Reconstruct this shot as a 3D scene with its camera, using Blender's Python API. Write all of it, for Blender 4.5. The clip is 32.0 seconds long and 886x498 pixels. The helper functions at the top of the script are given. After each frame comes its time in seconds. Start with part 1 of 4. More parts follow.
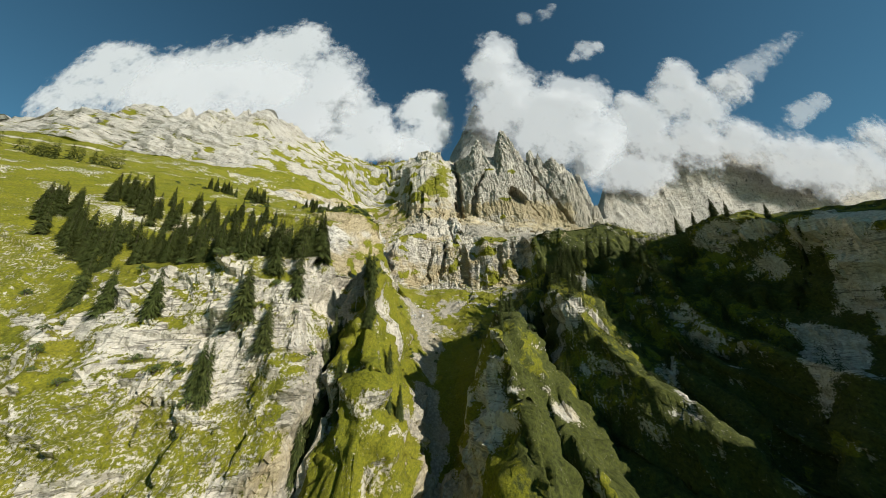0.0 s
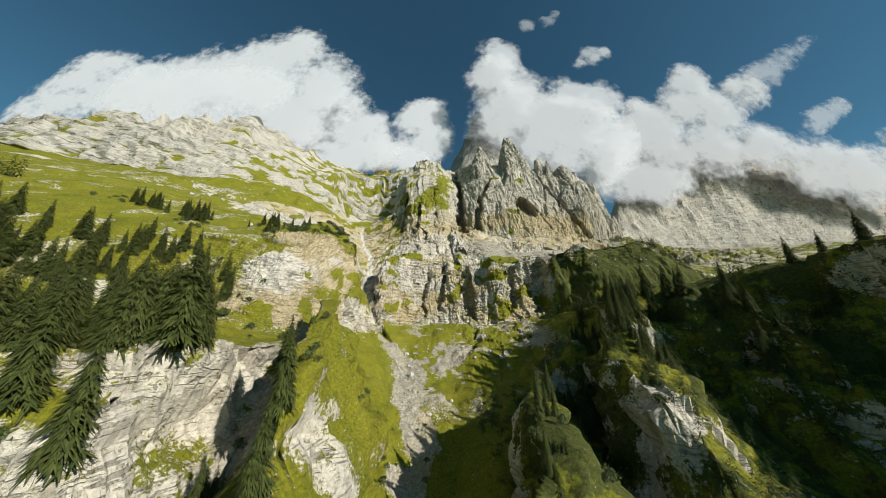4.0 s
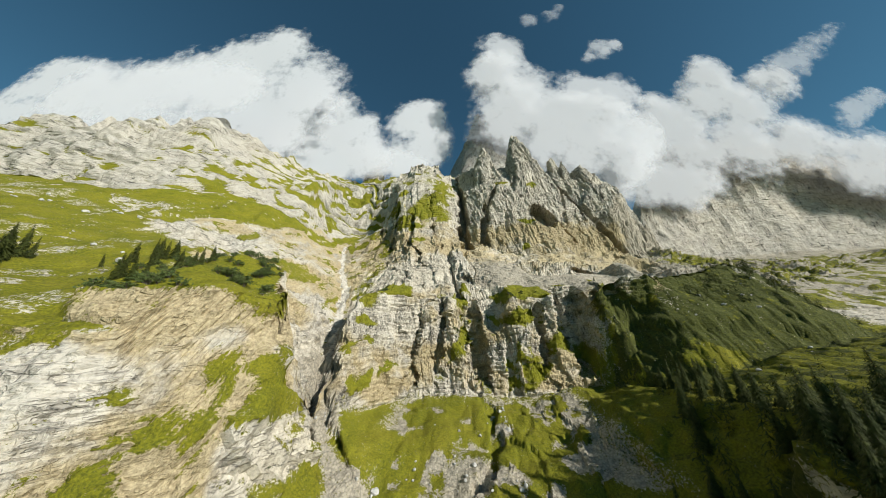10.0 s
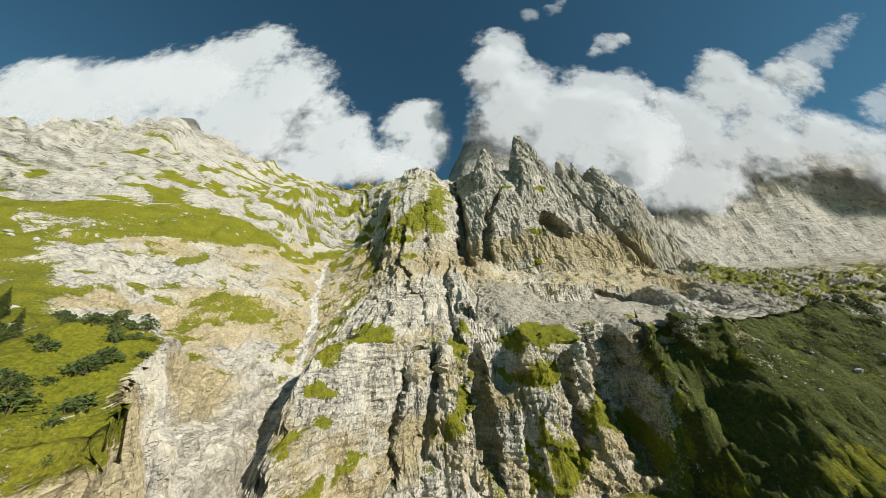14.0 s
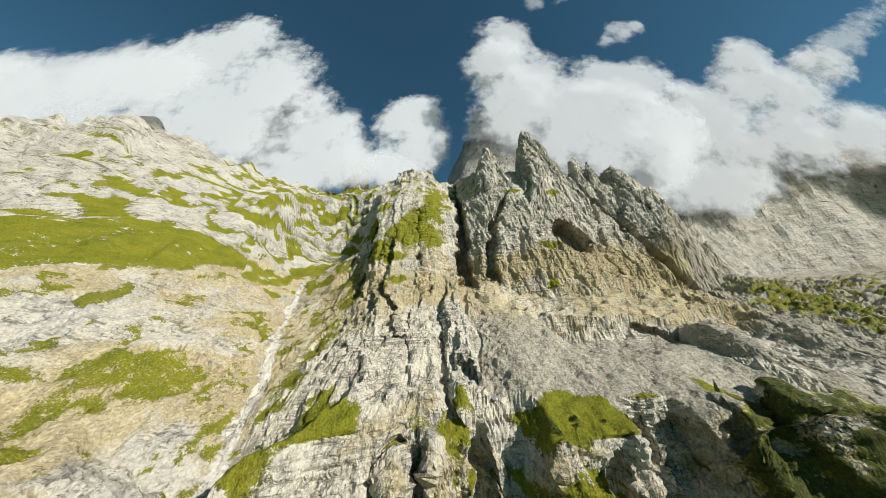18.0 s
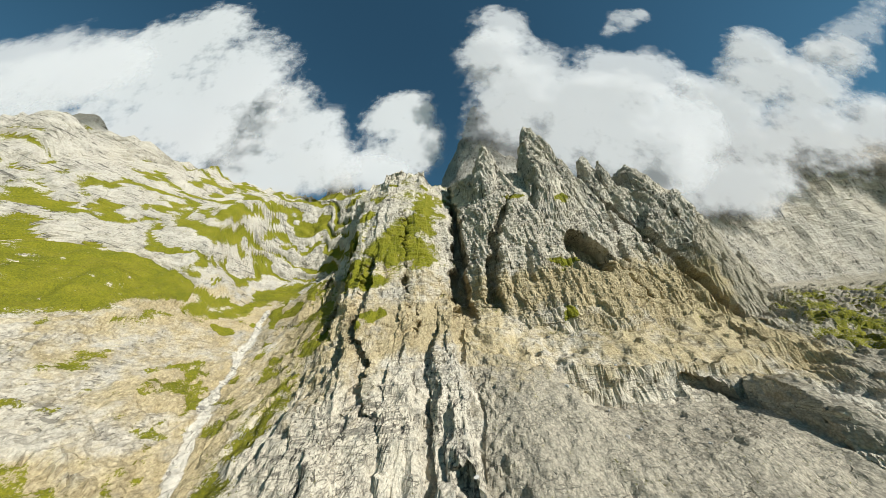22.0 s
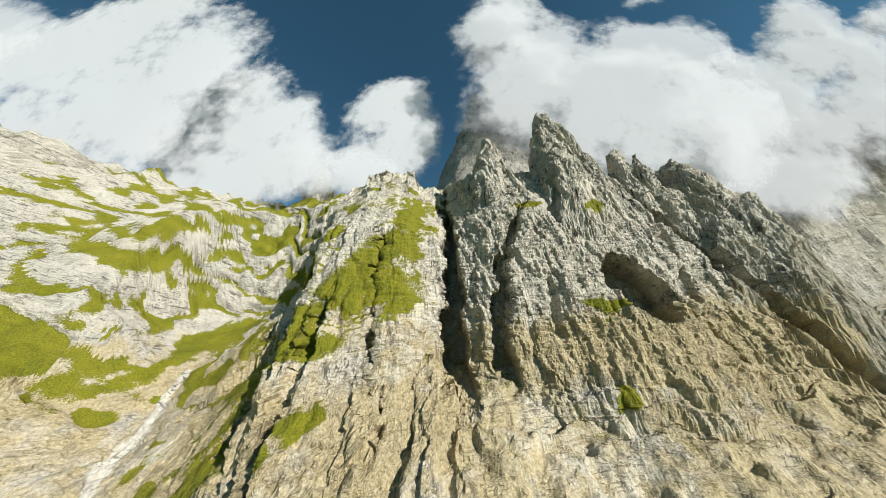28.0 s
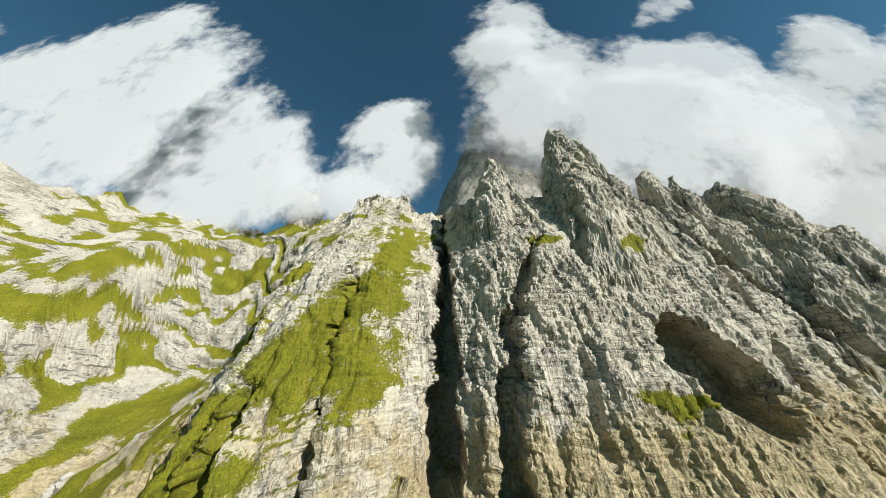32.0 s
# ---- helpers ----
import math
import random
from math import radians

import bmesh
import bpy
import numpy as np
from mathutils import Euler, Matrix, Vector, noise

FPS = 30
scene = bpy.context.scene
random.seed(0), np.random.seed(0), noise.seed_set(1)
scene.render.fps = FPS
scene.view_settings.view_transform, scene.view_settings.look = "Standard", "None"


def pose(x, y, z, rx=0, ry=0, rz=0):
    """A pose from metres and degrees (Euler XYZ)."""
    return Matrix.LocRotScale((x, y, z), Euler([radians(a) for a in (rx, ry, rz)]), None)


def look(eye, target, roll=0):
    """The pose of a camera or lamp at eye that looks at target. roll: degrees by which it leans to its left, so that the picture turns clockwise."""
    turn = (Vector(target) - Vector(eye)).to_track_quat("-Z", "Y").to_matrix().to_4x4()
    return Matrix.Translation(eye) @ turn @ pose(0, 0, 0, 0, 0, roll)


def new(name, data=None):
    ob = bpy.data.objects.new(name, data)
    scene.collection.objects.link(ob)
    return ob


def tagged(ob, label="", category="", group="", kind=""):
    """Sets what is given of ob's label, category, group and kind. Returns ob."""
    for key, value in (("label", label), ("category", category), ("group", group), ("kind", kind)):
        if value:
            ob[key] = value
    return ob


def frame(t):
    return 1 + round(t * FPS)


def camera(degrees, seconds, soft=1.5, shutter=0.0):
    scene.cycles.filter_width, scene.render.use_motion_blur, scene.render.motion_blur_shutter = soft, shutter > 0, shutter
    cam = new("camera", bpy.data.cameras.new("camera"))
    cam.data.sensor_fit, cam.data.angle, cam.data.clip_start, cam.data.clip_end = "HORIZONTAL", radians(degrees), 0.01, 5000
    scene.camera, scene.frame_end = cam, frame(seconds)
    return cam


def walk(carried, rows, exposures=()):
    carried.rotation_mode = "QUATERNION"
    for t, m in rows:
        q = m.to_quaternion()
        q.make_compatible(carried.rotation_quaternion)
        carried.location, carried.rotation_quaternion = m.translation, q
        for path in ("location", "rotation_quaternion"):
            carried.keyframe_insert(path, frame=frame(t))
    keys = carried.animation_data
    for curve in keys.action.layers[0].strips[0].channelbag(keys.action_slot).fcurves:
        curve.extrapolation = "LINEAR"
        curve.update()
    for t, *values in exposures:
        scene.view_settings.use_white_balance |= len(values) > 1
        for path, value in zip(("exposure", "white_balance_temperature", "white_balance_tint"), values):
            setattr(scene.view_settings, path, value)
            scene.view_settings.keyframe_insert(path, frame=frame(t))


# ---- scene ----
cam = camera(121.2, 32.0, 0.6)
METRES, EYE, TILT, LEAN, TURN = 432.0, 120.0, 15.0, 0.0, 0.0
ROWS = [
    (0.0, 0.0, 0.0, 0.0, 0.0, 0.0, -0.0),
    (1.0, 0.0025, 0.0356, 0.0082, 0.2, 0.23, -0.07),
    (1.5, 0.0038, 0.0531, 0.0119, 0.31, 0.32, -0.02),
    (2.0, 0.0049, 0.0698, 0.0163, 0.39, 0.43, -0.01),
    (2.5, 0.0061, 0.087, 0.0203, 0.46, 0.76, 0.09),
    (3.0, 0.0069, 0.1041, 0.0236, 0.48, 1.34, 0.17),
    (3.5, 0.0078, 0.1207, 0.0274, 0.49, 2.03, 0.23),
    (4.0, 0.0087, 0.1371, 0.0313, 0.51, 2.54, 0.28),
    (4.5, 0.0096, 0.1529, 0.0354, 0.57, 2.77, 0.3),
    (6.5, 0.0113, 0.2186, 0.0479, 0.93, 3.09, 0.35),
    (7.0, 0.012, 0.2342, 0.0524, 1.01, 3.19, 0.41),
    (7.5, 0.0129, 0.2494, 0.0574, 1.05, 3.39, 0.53),
    (8.0, 0.0138, 0.2645, 0.0621, 1.08, 3.69, 0.74),
    (8.5, 0.0144, 0.2787, 0.0665, 1.07, 3.96, 0.98),
    (9.0, 0.0154, 0.2938, 0.0713, 1.06, 4.19, 1.24),
    (9.5, 0.0164, 0.3089, 0.0761, 1.07, 4.35, 1.44),
    (10.0, 0.0176, 0.3238, 0.0812, 1.13, 4.44, 1.55),
    (10.5, 0.0187, 0.3389, 0.0865, 1.19, 4.55, 1.64),
    (11.0, 0.0201, 0.3539, 0.0919, 1.23, 4.69, 1.71),
    (11.5, 0.0217, 0.3689, 0.0972, 1.25, 4.87, 1.81),
    (12.0, 0.0233, 0.3838, 0.1031, 1.23, 4.98, 1.92),
    (12.5, 0.025, 0.3986, 0.1086, 1.24, 5.08, 2.03),
    (13.0, 0.0268, 0.4131, 0.1147, 1.26, 5.13, 2.09),
    (13.5, 0.0287, 0.4278, 0.1206, 1.31, 5.2, 2.16),
    (14.0, 0.0306, 0.4423, 0.127, 1.36, 5.24, 2.21),
    (14.5, 0.0326, 0.4569, 0.1332, 1.42, 5.29, 2.26),
    (16.5, 0.0399, 0.5141, 0.1584, 1.75, 5.37, 2.47),
    (17.0, 0.0417, 0.5279, 0.165, 1.82, 5.38, 2.5),
    (17.5, 0.0434, 0.5415, 0.1714, 1.88, 5.4, 2.54),
    (18.0, 0.0452, 0.5553, 0.1781, 1.94, 5.38, 2.59),
    (18.5, 0.0468, 0.5688, 0.1849, 1.94, 5.34, 2.59),
    (19.0, 0.0485, 0.5821, 0.1913, 1.89, 5.34, 2.6),
    (19.5, 0.0498, 0.5954, 0.1979, 1.79, 5.34, 2.58),
    (20.0, 0.0517, 0.6082, 0.2049, 1.75, 5.31, 2.61),
    (20.5, 0.0531, 0.6212, 0.2109, 1.72, 5.36, 2.7),
    (21.0, 0.0545, 0.6341, 0.2169, 1.67, 5.38, 2.91),
    (21.5, 0.0559, 0.6469, 0.223, 1.57, 5.36, 3.24),
    (22.0, 0.0574, 0.6597, 0.2293, 1.44, 5.31, 3.57),
    (22.5, 0.059, 0.6726, 0.2352, 1.35, 5.25, 3.77),
    (23.0, 0.0606, 0.6856, 0.2414, 1.34, 5.15, 3.84),
    (23.5, 0.0626, 0.6987, 0.2474, 1.4, 5.08, 3.86),
    (24.0, 0.0646, 0.7118, 0.2535, 1.51, 5.03, 3.86),
    (24.5, 0.0668, 0.7249, 0.2595, 1.62, 4.99, 3.86),
    (25.0, 0.069, 0.7382, 0.2654, 1.72, 4.96, 3.87),
    (25.5, 0.0717, 0.7515, 0.2713, 1.83, 4.93, 3.88),
    (27.5, 0.0825, 0.8058, 0.2957, 2.24, 4.67, 3.96),
    (28.0, 0.0853, 0.8196, 0.3018, 2.35, 4.57, 4.0),
    (28.5, 0.0881, 0.8332, 0.3078, 2.47, 4.48, 4.05),
    (29.0, 0.091, 0.8468, 0.3138, 2.62, 4.47, 4.07),
    (29.5, 0.0938, 0.8601, 0.3195, 2.77, 4.63, 4.06),
    (30.0, 0.0964, 0.8735, 0.3252, 2.92, 4.99, 3.99),
    (30.5, 0.0989, 0.8865, 0.3307, 3.07, 5.67, 3.86),
    (31.0, 0.1015, 0.8995, 0.3367, 3.25, 6.63, 3.72),
    (31.5, 0.104, 0.9124, 0.343, 3.45, 7.85, 3.58),
    (32.0, 0.1065, 0.925, 0.3499, 3.66, 9.2, 3.41),
]
walk(cam, [(t, pose(0, 0, EYE, TILT, LEAN, TURN) @ pose(METRES * x, METRES * y, METRES * z, 90 + pitch, roll, yaw)) for t, x, y, z, yaw, pitch, roll in ROWS], [(0.0, 0.28), (14.0, 0.32), (24.0, 0.38), (32.0, 0.44)])

# ---- light ----
SUN = Vector((0.72, -0.53, 0.45)).normalized()
world = bpy.data.worlds.new("sky")
scene.world = world
world.use_nodes = True
wn = world.node_tree.nodes
sky = wn.new("ShaderNodeTexSky")
sky.sky_type = "NISHITA"
sky.sun_disc = False
sky.sun_elevation = math.asin(SUN.z)
sky.sun_rotation = math.atan2(SUN.x, SUN.y)
sky.altitude = 1800
sky.air_density, sky.dust_density, sky.ozone_density = 1.0, 0.5, 1.0
wn["Background"].inputs[1].default_value = 0.057
tint = wn.new("ShaderNodeMix")
tint.data_type, tint.blend_type = "RGBA", "MULTIPLY"
tint.inputs[0].default_value, tint.inputs[7].default_value = 1.0, (0.62, 1.13, 1.09, 1)
world.node_tree.links.new(sky.outputs[0], tint.inputs[6])
world.node_tree.links.new(tint.outputs[2], wn["Background"].inputs[0])
sun = new("sun", bpy.data.lights.new("sun", "SUN"))
sun.data.energy, sun.data.angle, sun.data.color = 5.0, radians(0.53), (1.0, 0.975, 0.92)
sun.matrix_world = look((600, -300, 900), Vector((600, -300, 900)) - SUN)

# ---- terrain: break lines of the valley, each a row of (x, y, z) from west to east ----
# TERRAIN BEGIN
LINES = {
    "south": [(-2600, -2600, 500), (-600, -500, 260), (-200, -420, 60), (0, -400, 0), (100, -400, 30), (170, -410, 110), (600, -500, 160), (2600, -2600, 500)],
    "foot": [(-2600, -300, 420), (-700, 20, 260), (-300, 55, 150), (-150, 66, 84), (-110, 70, 76), (-85, 78, 70), (-60, 82, 68), (-40, 86, 64),
             (-22, 84, 58), (-8, 88, 46), (8, 92, 44), (25, 80, 52), (50, 62, 54), (90, 62, 56), (118, 66, 62), (140, 62, 84), (168, 60, 136), (260, 60, 150),
             (700, 60, 200), (2600, -300, 380)],
    "bench": [(-2600, -100, 440), (-700, 100, 290), (-300, 104, 200), (-150, 106, 138), (-110, 104, 140), (-85, 104, 143), (-60, 109, 146),
              (-46, 114, 141), (-33, 121, 131), (-22, 118, 84), (-8, 140, 72), (8, 145, 72), (25, 125, 80), (50, 135, 84), (70, 139, 86),
              (100, 138, 88), (125, 128, 90), (140, 108, 104), (166, 104, 156), (190, 103, 164), (260, 100, 176), (700, 110, 240), (2600, -100, 400)],
    "tier": [(-2600, 100, 460), (-700, 160, 320), (-450, 150, 262), (-300, 150, 222), (-200, 160, 192), (-150, 165, 172), (-110, 168, 160),
             (-85, 168, 153), (-70, 175, 146), (-55, 195, 140), (-40, 195, 127), (-27, 215, 114), (-8, 195, 104), (8, 195, 103), (25, 195, 106),
             (50, 198, 112), (76, 198, 124), (98, 199, 145), (114, 197, 164), (134, 180, 168), (165, 146, 176), (190, 155, 182), (220, 172, 186), (260, 190, 192), (700, 180, 260),
             (2600, 100, 430)],
    "wall_foot": [(-2600, 300, 500), (-700, 235, 350), (-450, 220, 290), (-300, 200, 250), (-200, 195, 220), (-150, 188, 202), (-110, 189, 197),
                  (-85, 193, 193), (-72, 222, 190), (-64, 250, 162), (-40, 300, 150), (-22, 318, 152), (0, 318, 152), (40, 318, 150), (70, 314, 152),
                  (104, 314, 158), (126, 315, 161), (141, 306, 166), (200, 294, 183), (260, 295, 186), (400, 330, 202), (700, 400, 240), (2600, 500, 480)],
    "wall_top": [(-2600, 500, 520), (-700, 320, 385), (-450, 330, 352), (-351, 336, 339), (-300, 325, 312), (-200, 290, 262), (-150, 262, 238),
                 (-110, 256, 229), (-85, 247, 226), (-72, 264, 210), (-60, 314, 228), (-46, 318, 224), (-22, 330, 224), (0, 350, 222), (30, 338, 214),
                 (53, 330, 219), (100, 330, 222), (130, 332, 224), (164, 345, 226), (200, 315, 200), (260, 335, 215), (400, 405, 236),
                 (700, 520, 288), (2600, 640, 520)],
    "face_foot": [(-2600, 600, 560), (-700, 345, 415), (-450, 345, 365), (-351, 352, 350), (-311, 358, 352), (-282, 415, 380), (-245, 445, 376),
                  (-200, 460, 350), (-178, 432, 320), (-150, 462, 300), (-125, 452, 292), (-110, 455, 300), (-95, 446, 306), (-70, 430, 308), (-45, 416, 308), (0, 450, 325), (31, 482, 324),
                  (60, 462, 312), (80, 455, 300), (110, 447, 292), (155, 442, 290), (197, 466, 298), (230, 472, 303), (270, 482, 304), (348, 525, 325), (500, 660, 345), (690, 718, 345),
                  (1200, 740, 370), (2600, 900, 560)],
    "face_mid": [(-2600, 700, 600), (-700, 380, 480), (-450, 372, 440), (-373, 398, 450), (-326, 432, 467), (-258, 474, 432), (-225, 520, 469),
                 (-150, 528, 440), (-95, 520, 440), (-53, 510, 446), (0, 505, 430), (31, 522, 420), (74, 497, 430), (110, 497, 440), (151, 503, 450),
                 (202, 503, 425), (251, 515, 415), (285, 532, 392), (348, 560, 380), (400, 585, 352), (510, 705, 410), (700, 742, 530), (1200, 770, 550), (2600, 950, 600)],
    "crest": [(-2600, 760, 640), (-830, 390, 475), (-728, 395, 512), (-626, 400, 516), (-509, 410, 510), (-440, 412, 500), (-405, 425, 528), (-373, 439, 556), (-340, 464, 526),
              (-311, 525, 540), (-267, 575, 540), (-187, 604, 524), (-150, 604, 530), (-92, 603, 538), (-53, 587, 548), (-20, 592, 540), (10, 600, 525), (31, 625, 540),
              (60, 560, 508), (100, 540, 500), (140, 525, 497), (165, 526, 498), (190, 528, 478), (235, 532, 476), (262, 534, 482), (287, 535, 466), (300, 540, 440), (318, 552, 412), (335, 562, 420), (350, 568, 400),
              (375, 585, 382), (410, 610, 368), (470, 690, 390), (560, 748, 590), (640, 762, 720), (700, 768, 752), (900, 765, 748), (1300, 800, 690), (2600, 1000, 660)],
    "back": [(-2600, 1500, 560), (-700, 640, 420), (-400, 600, 400), (0, 760, 400), (200, 700, 380), (500, 850, 440), (1300, 1100, 500), (2600, 1500, 560)],
    "north": [(-2600, 3000, 400), (0, 3000, 400), (2600, 3000, 400)],
}
ORDER = list(LINES)
STEPS = (40, 60, 64, 76, 84, 130, 170, 150, 24, 10)


def lattice(ix, iy, iz, seed):
    h = (ix * 374761393 + iy * 668265263 + iz * 2147483647 + seed * 144269) & 0xFFFFFFFF
    h = ((h ^ (h >> 13)) * 1274126177) & 0xFFFFFFFF
    return ((h ^ (h >> 16)) & 0xFFFF) / 32767.5 - 1.0


def value_noise(x, y, z, seed=0):
    """Smooth noise from -1 to 1 over arrays."""
    ix, iy, iz = (np.floor(c).astype(np.int64) for c in (x, y, z))
    fx, fy, fz = x - ix, y - iy, z - iz
    fx, fy, fz = (f * f * f * (f * (f * 6 - 15) + 10) for f in (fx, fy, fz))
    out = 0.0
    for a in (0, 1):
        for b in (0, 1):
            for c in (0, 1):
                weight = (fx if a else 1 - fx) * (fy if b else 1 - fy) * (fz if c else 1 - fz)
                out = out + weight * lattice(ix + a, iy + b, iz + c, seed)
    return out


def fbm(x, y, z, octaves=4, seed=0):
    out, gain, scale = 0.0, 1.0, 1.0
    for k in range(octaves):
        out = out + gain * value_noise(x * scale, y * scale, z * scale, seed + k)
        gain, scale = gain * 0.5, scale * 2.03
    return out


def ridged(x, y, z, octaves=4, seed=0):
    """Sharp crests near 1, hollows near 0."""
    out, gain, scale, total = 0.0, 1.0, 1.0, 0.0
    for k in range(octaves):
        out = out + gain * (1 - np.abs(value_noise(x * scale, y * scale, z * scale, seed + k))) ** 2
        total, gain, scale = total + gain, gain * 0.5, scale * 2.1
    return out / total


def facets(x, y, z, seed=0):
    """Broken rock: each cell of a jittered lattice is a block with its own set-back and tilt, from about -1 to 1."""
    ix, iy, iz = (np.floor(c).astype(np.int64) for c in (x, y, z))
    best = np.full(x.shape, 1e9)
    out = np.zeros(x.shape)
    for a in (-1, 0, 1):
        for b in (-1, 0, 1):
            for c in (-1, 0, 1):
                jx, jy, jz = ix + a, iy + b, iz + c
                dx, dy, dz = (w - j - 0.5 - 0.45 * lattice(jx, jy, jz, seed + s) for s, w, j in ((1, x, jx), (2, y, jy), (3, z, jz)))
                d = dx * dx + dy * dy + dz * dz
                near = d < best
                best = np.where(near, d, best)
                here = 0.6 * lattice(jx, jy, jz, seed + 4) + 0.8 * (dx * lattice(jx, jy, jz, seed + 5) + dz * lattice(jx, jy, jz, seed + 6))
                out = np.where(near, here, out)
    return out


def ease(a, b, x):
    f = np.clip((x - a) / (b - a), 0, 1)
    return f * f * (3 - 2 * f)


def along(line, x, y):
    """Distance in plan from a polyline, the line's height there and how far along it is (0 to 1)."""
    best, height, share = np.full(x.shape, 1e9), np.zeros(x.shape), np.zeros(x.shape)
    for k, (p, q) in enumerate(zip(line, line[1:])):
        dx, dy = q[0] - p[0], q[1] - p[1]
        f = np.clip(((x - p[0]) * dx + (y - p[1]) * dy) / (dx * dx + dy * dy), 0, 1)
        d = np.hypot(x - p[0] - f * dx, y - p[1] - f * dy)
        near = d < best
        best = np.where(near, d, best)
        height = np.where(near, p[2] + f * (q[2] - p[2]), height)
        share = np.where(near, (k + f) / (len(line) - 1), share)
    return best, height, share


def columns():
    xs, x = [0.0], 0.0
    for way in (1, -1):
        side, x = [], 0.0
        while abs(x) < 2600:
            far = max(0.0, x - 270, -x - 110)
            x += way * (0.75 + far * 0.012 + max(0, far - 300) * 0.03)
            side.append(x)
        xs = xs + side if way > 0 else side[::-1] + xs
    return np.array(xs)


def smooth_rows(a, n):
    pad = np.pad(a, ((0, 0), (n, n)), mode="edge")
    return sum(pad[:, k:k + a.shape[1]] for k in range(2 * n + 1)) / (2 * n + 1)


# ridges that stand out of the slopes: crest line, half width of the flat top, fall of the flanks
RIDGES = [
    ([(72, 206, 140), (50, 196, 121), (35, 138, 121), (16, 105, 110), (15, 101, 106)], 3.0, 3.6, 1.9),
    ([(52, 190, 118), (46, 150, 104), (42, 112, 94), (44, 96, 82), (52, 70, 60)], 2.0, 3.0, 0.9),
    ([(102, 204, 162), (84, 172, 142), (70, 136, 129), (74, 126, 115), (80, 110, 98), (90, 90, 86), (104, 60, 66)], 4.0, 3.2, 0.75),
    ([(112, 196, 160), (104, 168, 136), (98, 146, 122), (102, 126, 104), (112, 100, 86)], 2.5, 2.6, 0.8),
    ([(150, 190, 165), (134, 170, 146), (121, 154, 127), (120, 128, 104), (128, 96, 92), (140, 60, 70)], 3.0, 2.4, 0.8),
    ([(190, 150, 182), (168, 128, 168), (150, 108, 136), (144, 90, 118), (150, 66, 98)], 6.0, 1.9, 0.8),
    ([(-52, 174, 160), (-48, 161, 157), (-45, 142, 150), (-36, 122, 136), (-29, 112, 122), (-27, 98, 104)], 4.5, 3.0),
    ([(133, 345, 231), (131, 332, 228), (128, 318, 214), (127, 306, 190)], 3.0, 3.2),
    ([(160, 345, 236), (154, 322, 230), (152, 306, 205), (150, 292, 182)], 4.0, 2.4),
    ([(196, 410, 280), (188, 390, 268), (184, 376, 256)], 4.0, 1.6),
    ([(-44, 430, 318), (-36, 400, 288), (-26, 372, 258), (-18, 350, 236)], 3.0, 1.7),
    ([(-12, 450, 334), (-6, 415, 296), (-2, 380, 262), (2, 352, 234)], 3.0, 1.7),
    ([(20, 470, 330), (20, 430, 300), (24, 390, 270), (30, 362, 246)], 3.0, 1.5),
    # high flank south-east of the spur, unseen, made up to cast shade on it
    ([(236, 52, 196), (258, 58, 218), (300, 70, 232), (345, 80, 240), (500, 90, 270)], 10.0, 2.0),
    # west end of the knoll
    ([(124, 322, 222), (140, 315, 229), (160, 312, 230)], 2.0, 3.0),
    # pinnacles of the crest
    ([(154, 560, 520), (150, 540, 552), (146, 528, 571), (142, 520, 548), (140, 512, 505)], 3.5, 2.6),
    ([(88, 570, 530), (84, 552, 563), (82, 540, 535)], 3.0, 2.8),
    ([(103, 548, 500), (101, 536, 516), (100, 528, 496)], 2.5, 2.6),
    ([(68, 572, 510), (66, 562, 530), (64, 552, 506)], 2.5, 2.6),
    ([(170, 550, 525), (168, 538, 541), (166, 528, 515)], 4.0, 2.0),
    ([(213, 540, 486), (211, 531, 509), (210, 523, 486)], 2.0, 3.2),
    ([(232, 540, 484), (230, 531, 503), (229, 523, 484)], 2.0, 3.2),
    ([(266, 546, 478), (262, 533, 497), (259, 522, 478)], 6.0, 2.0),
    ([(290, 546, 460), (287, 534, 478), (284, 524, 458)], 5.0, 2.2),
    ([(300, 548, 440), (299, 536, 455), (298, 526, 436)], 3.0, 2.6),
    ([(338, 566, 440), (335, 556, 463), (334, 548, 440)], 2.5, 3.0),
    ([(-50, 600, 530), (-52, 587, 556), (-54, 576, 530)], 7.0, 1.6),
    ([(-12, 604, 535), (-12, 594, 549), (-12, 584, 530)], 6.0, 1.8),
    ([(-384, 468, 545), (-379, 452, 568), (-375, 440, 545)], 7.0, 1.9),
    ([(-420, 440, 520), (-440, 418, 530), (-446, 410, 512)], 8.0, 1.2),
    ([(-168, 660, 560), (-166, 642, 612), (-163, 630, 560)], 5.0, 2.2),
]
# lawns with a cliff round them: crest line, squeeze across it, fall of the lawn, its width, fall of the cliff
MESAS = [
    ([(-152, 262, 240), (-114, 252, 232), (-96, 241, 229), (-87, 254, 229)], 0.65, 0.8, 28.0, 4.5),
    ([(162, 312, 229), (196, 310, 234), (213, 310, 239), (229, 310, 232), (240, 311, 222)], 1.0, 1.15, 28.0, 1.9),
]
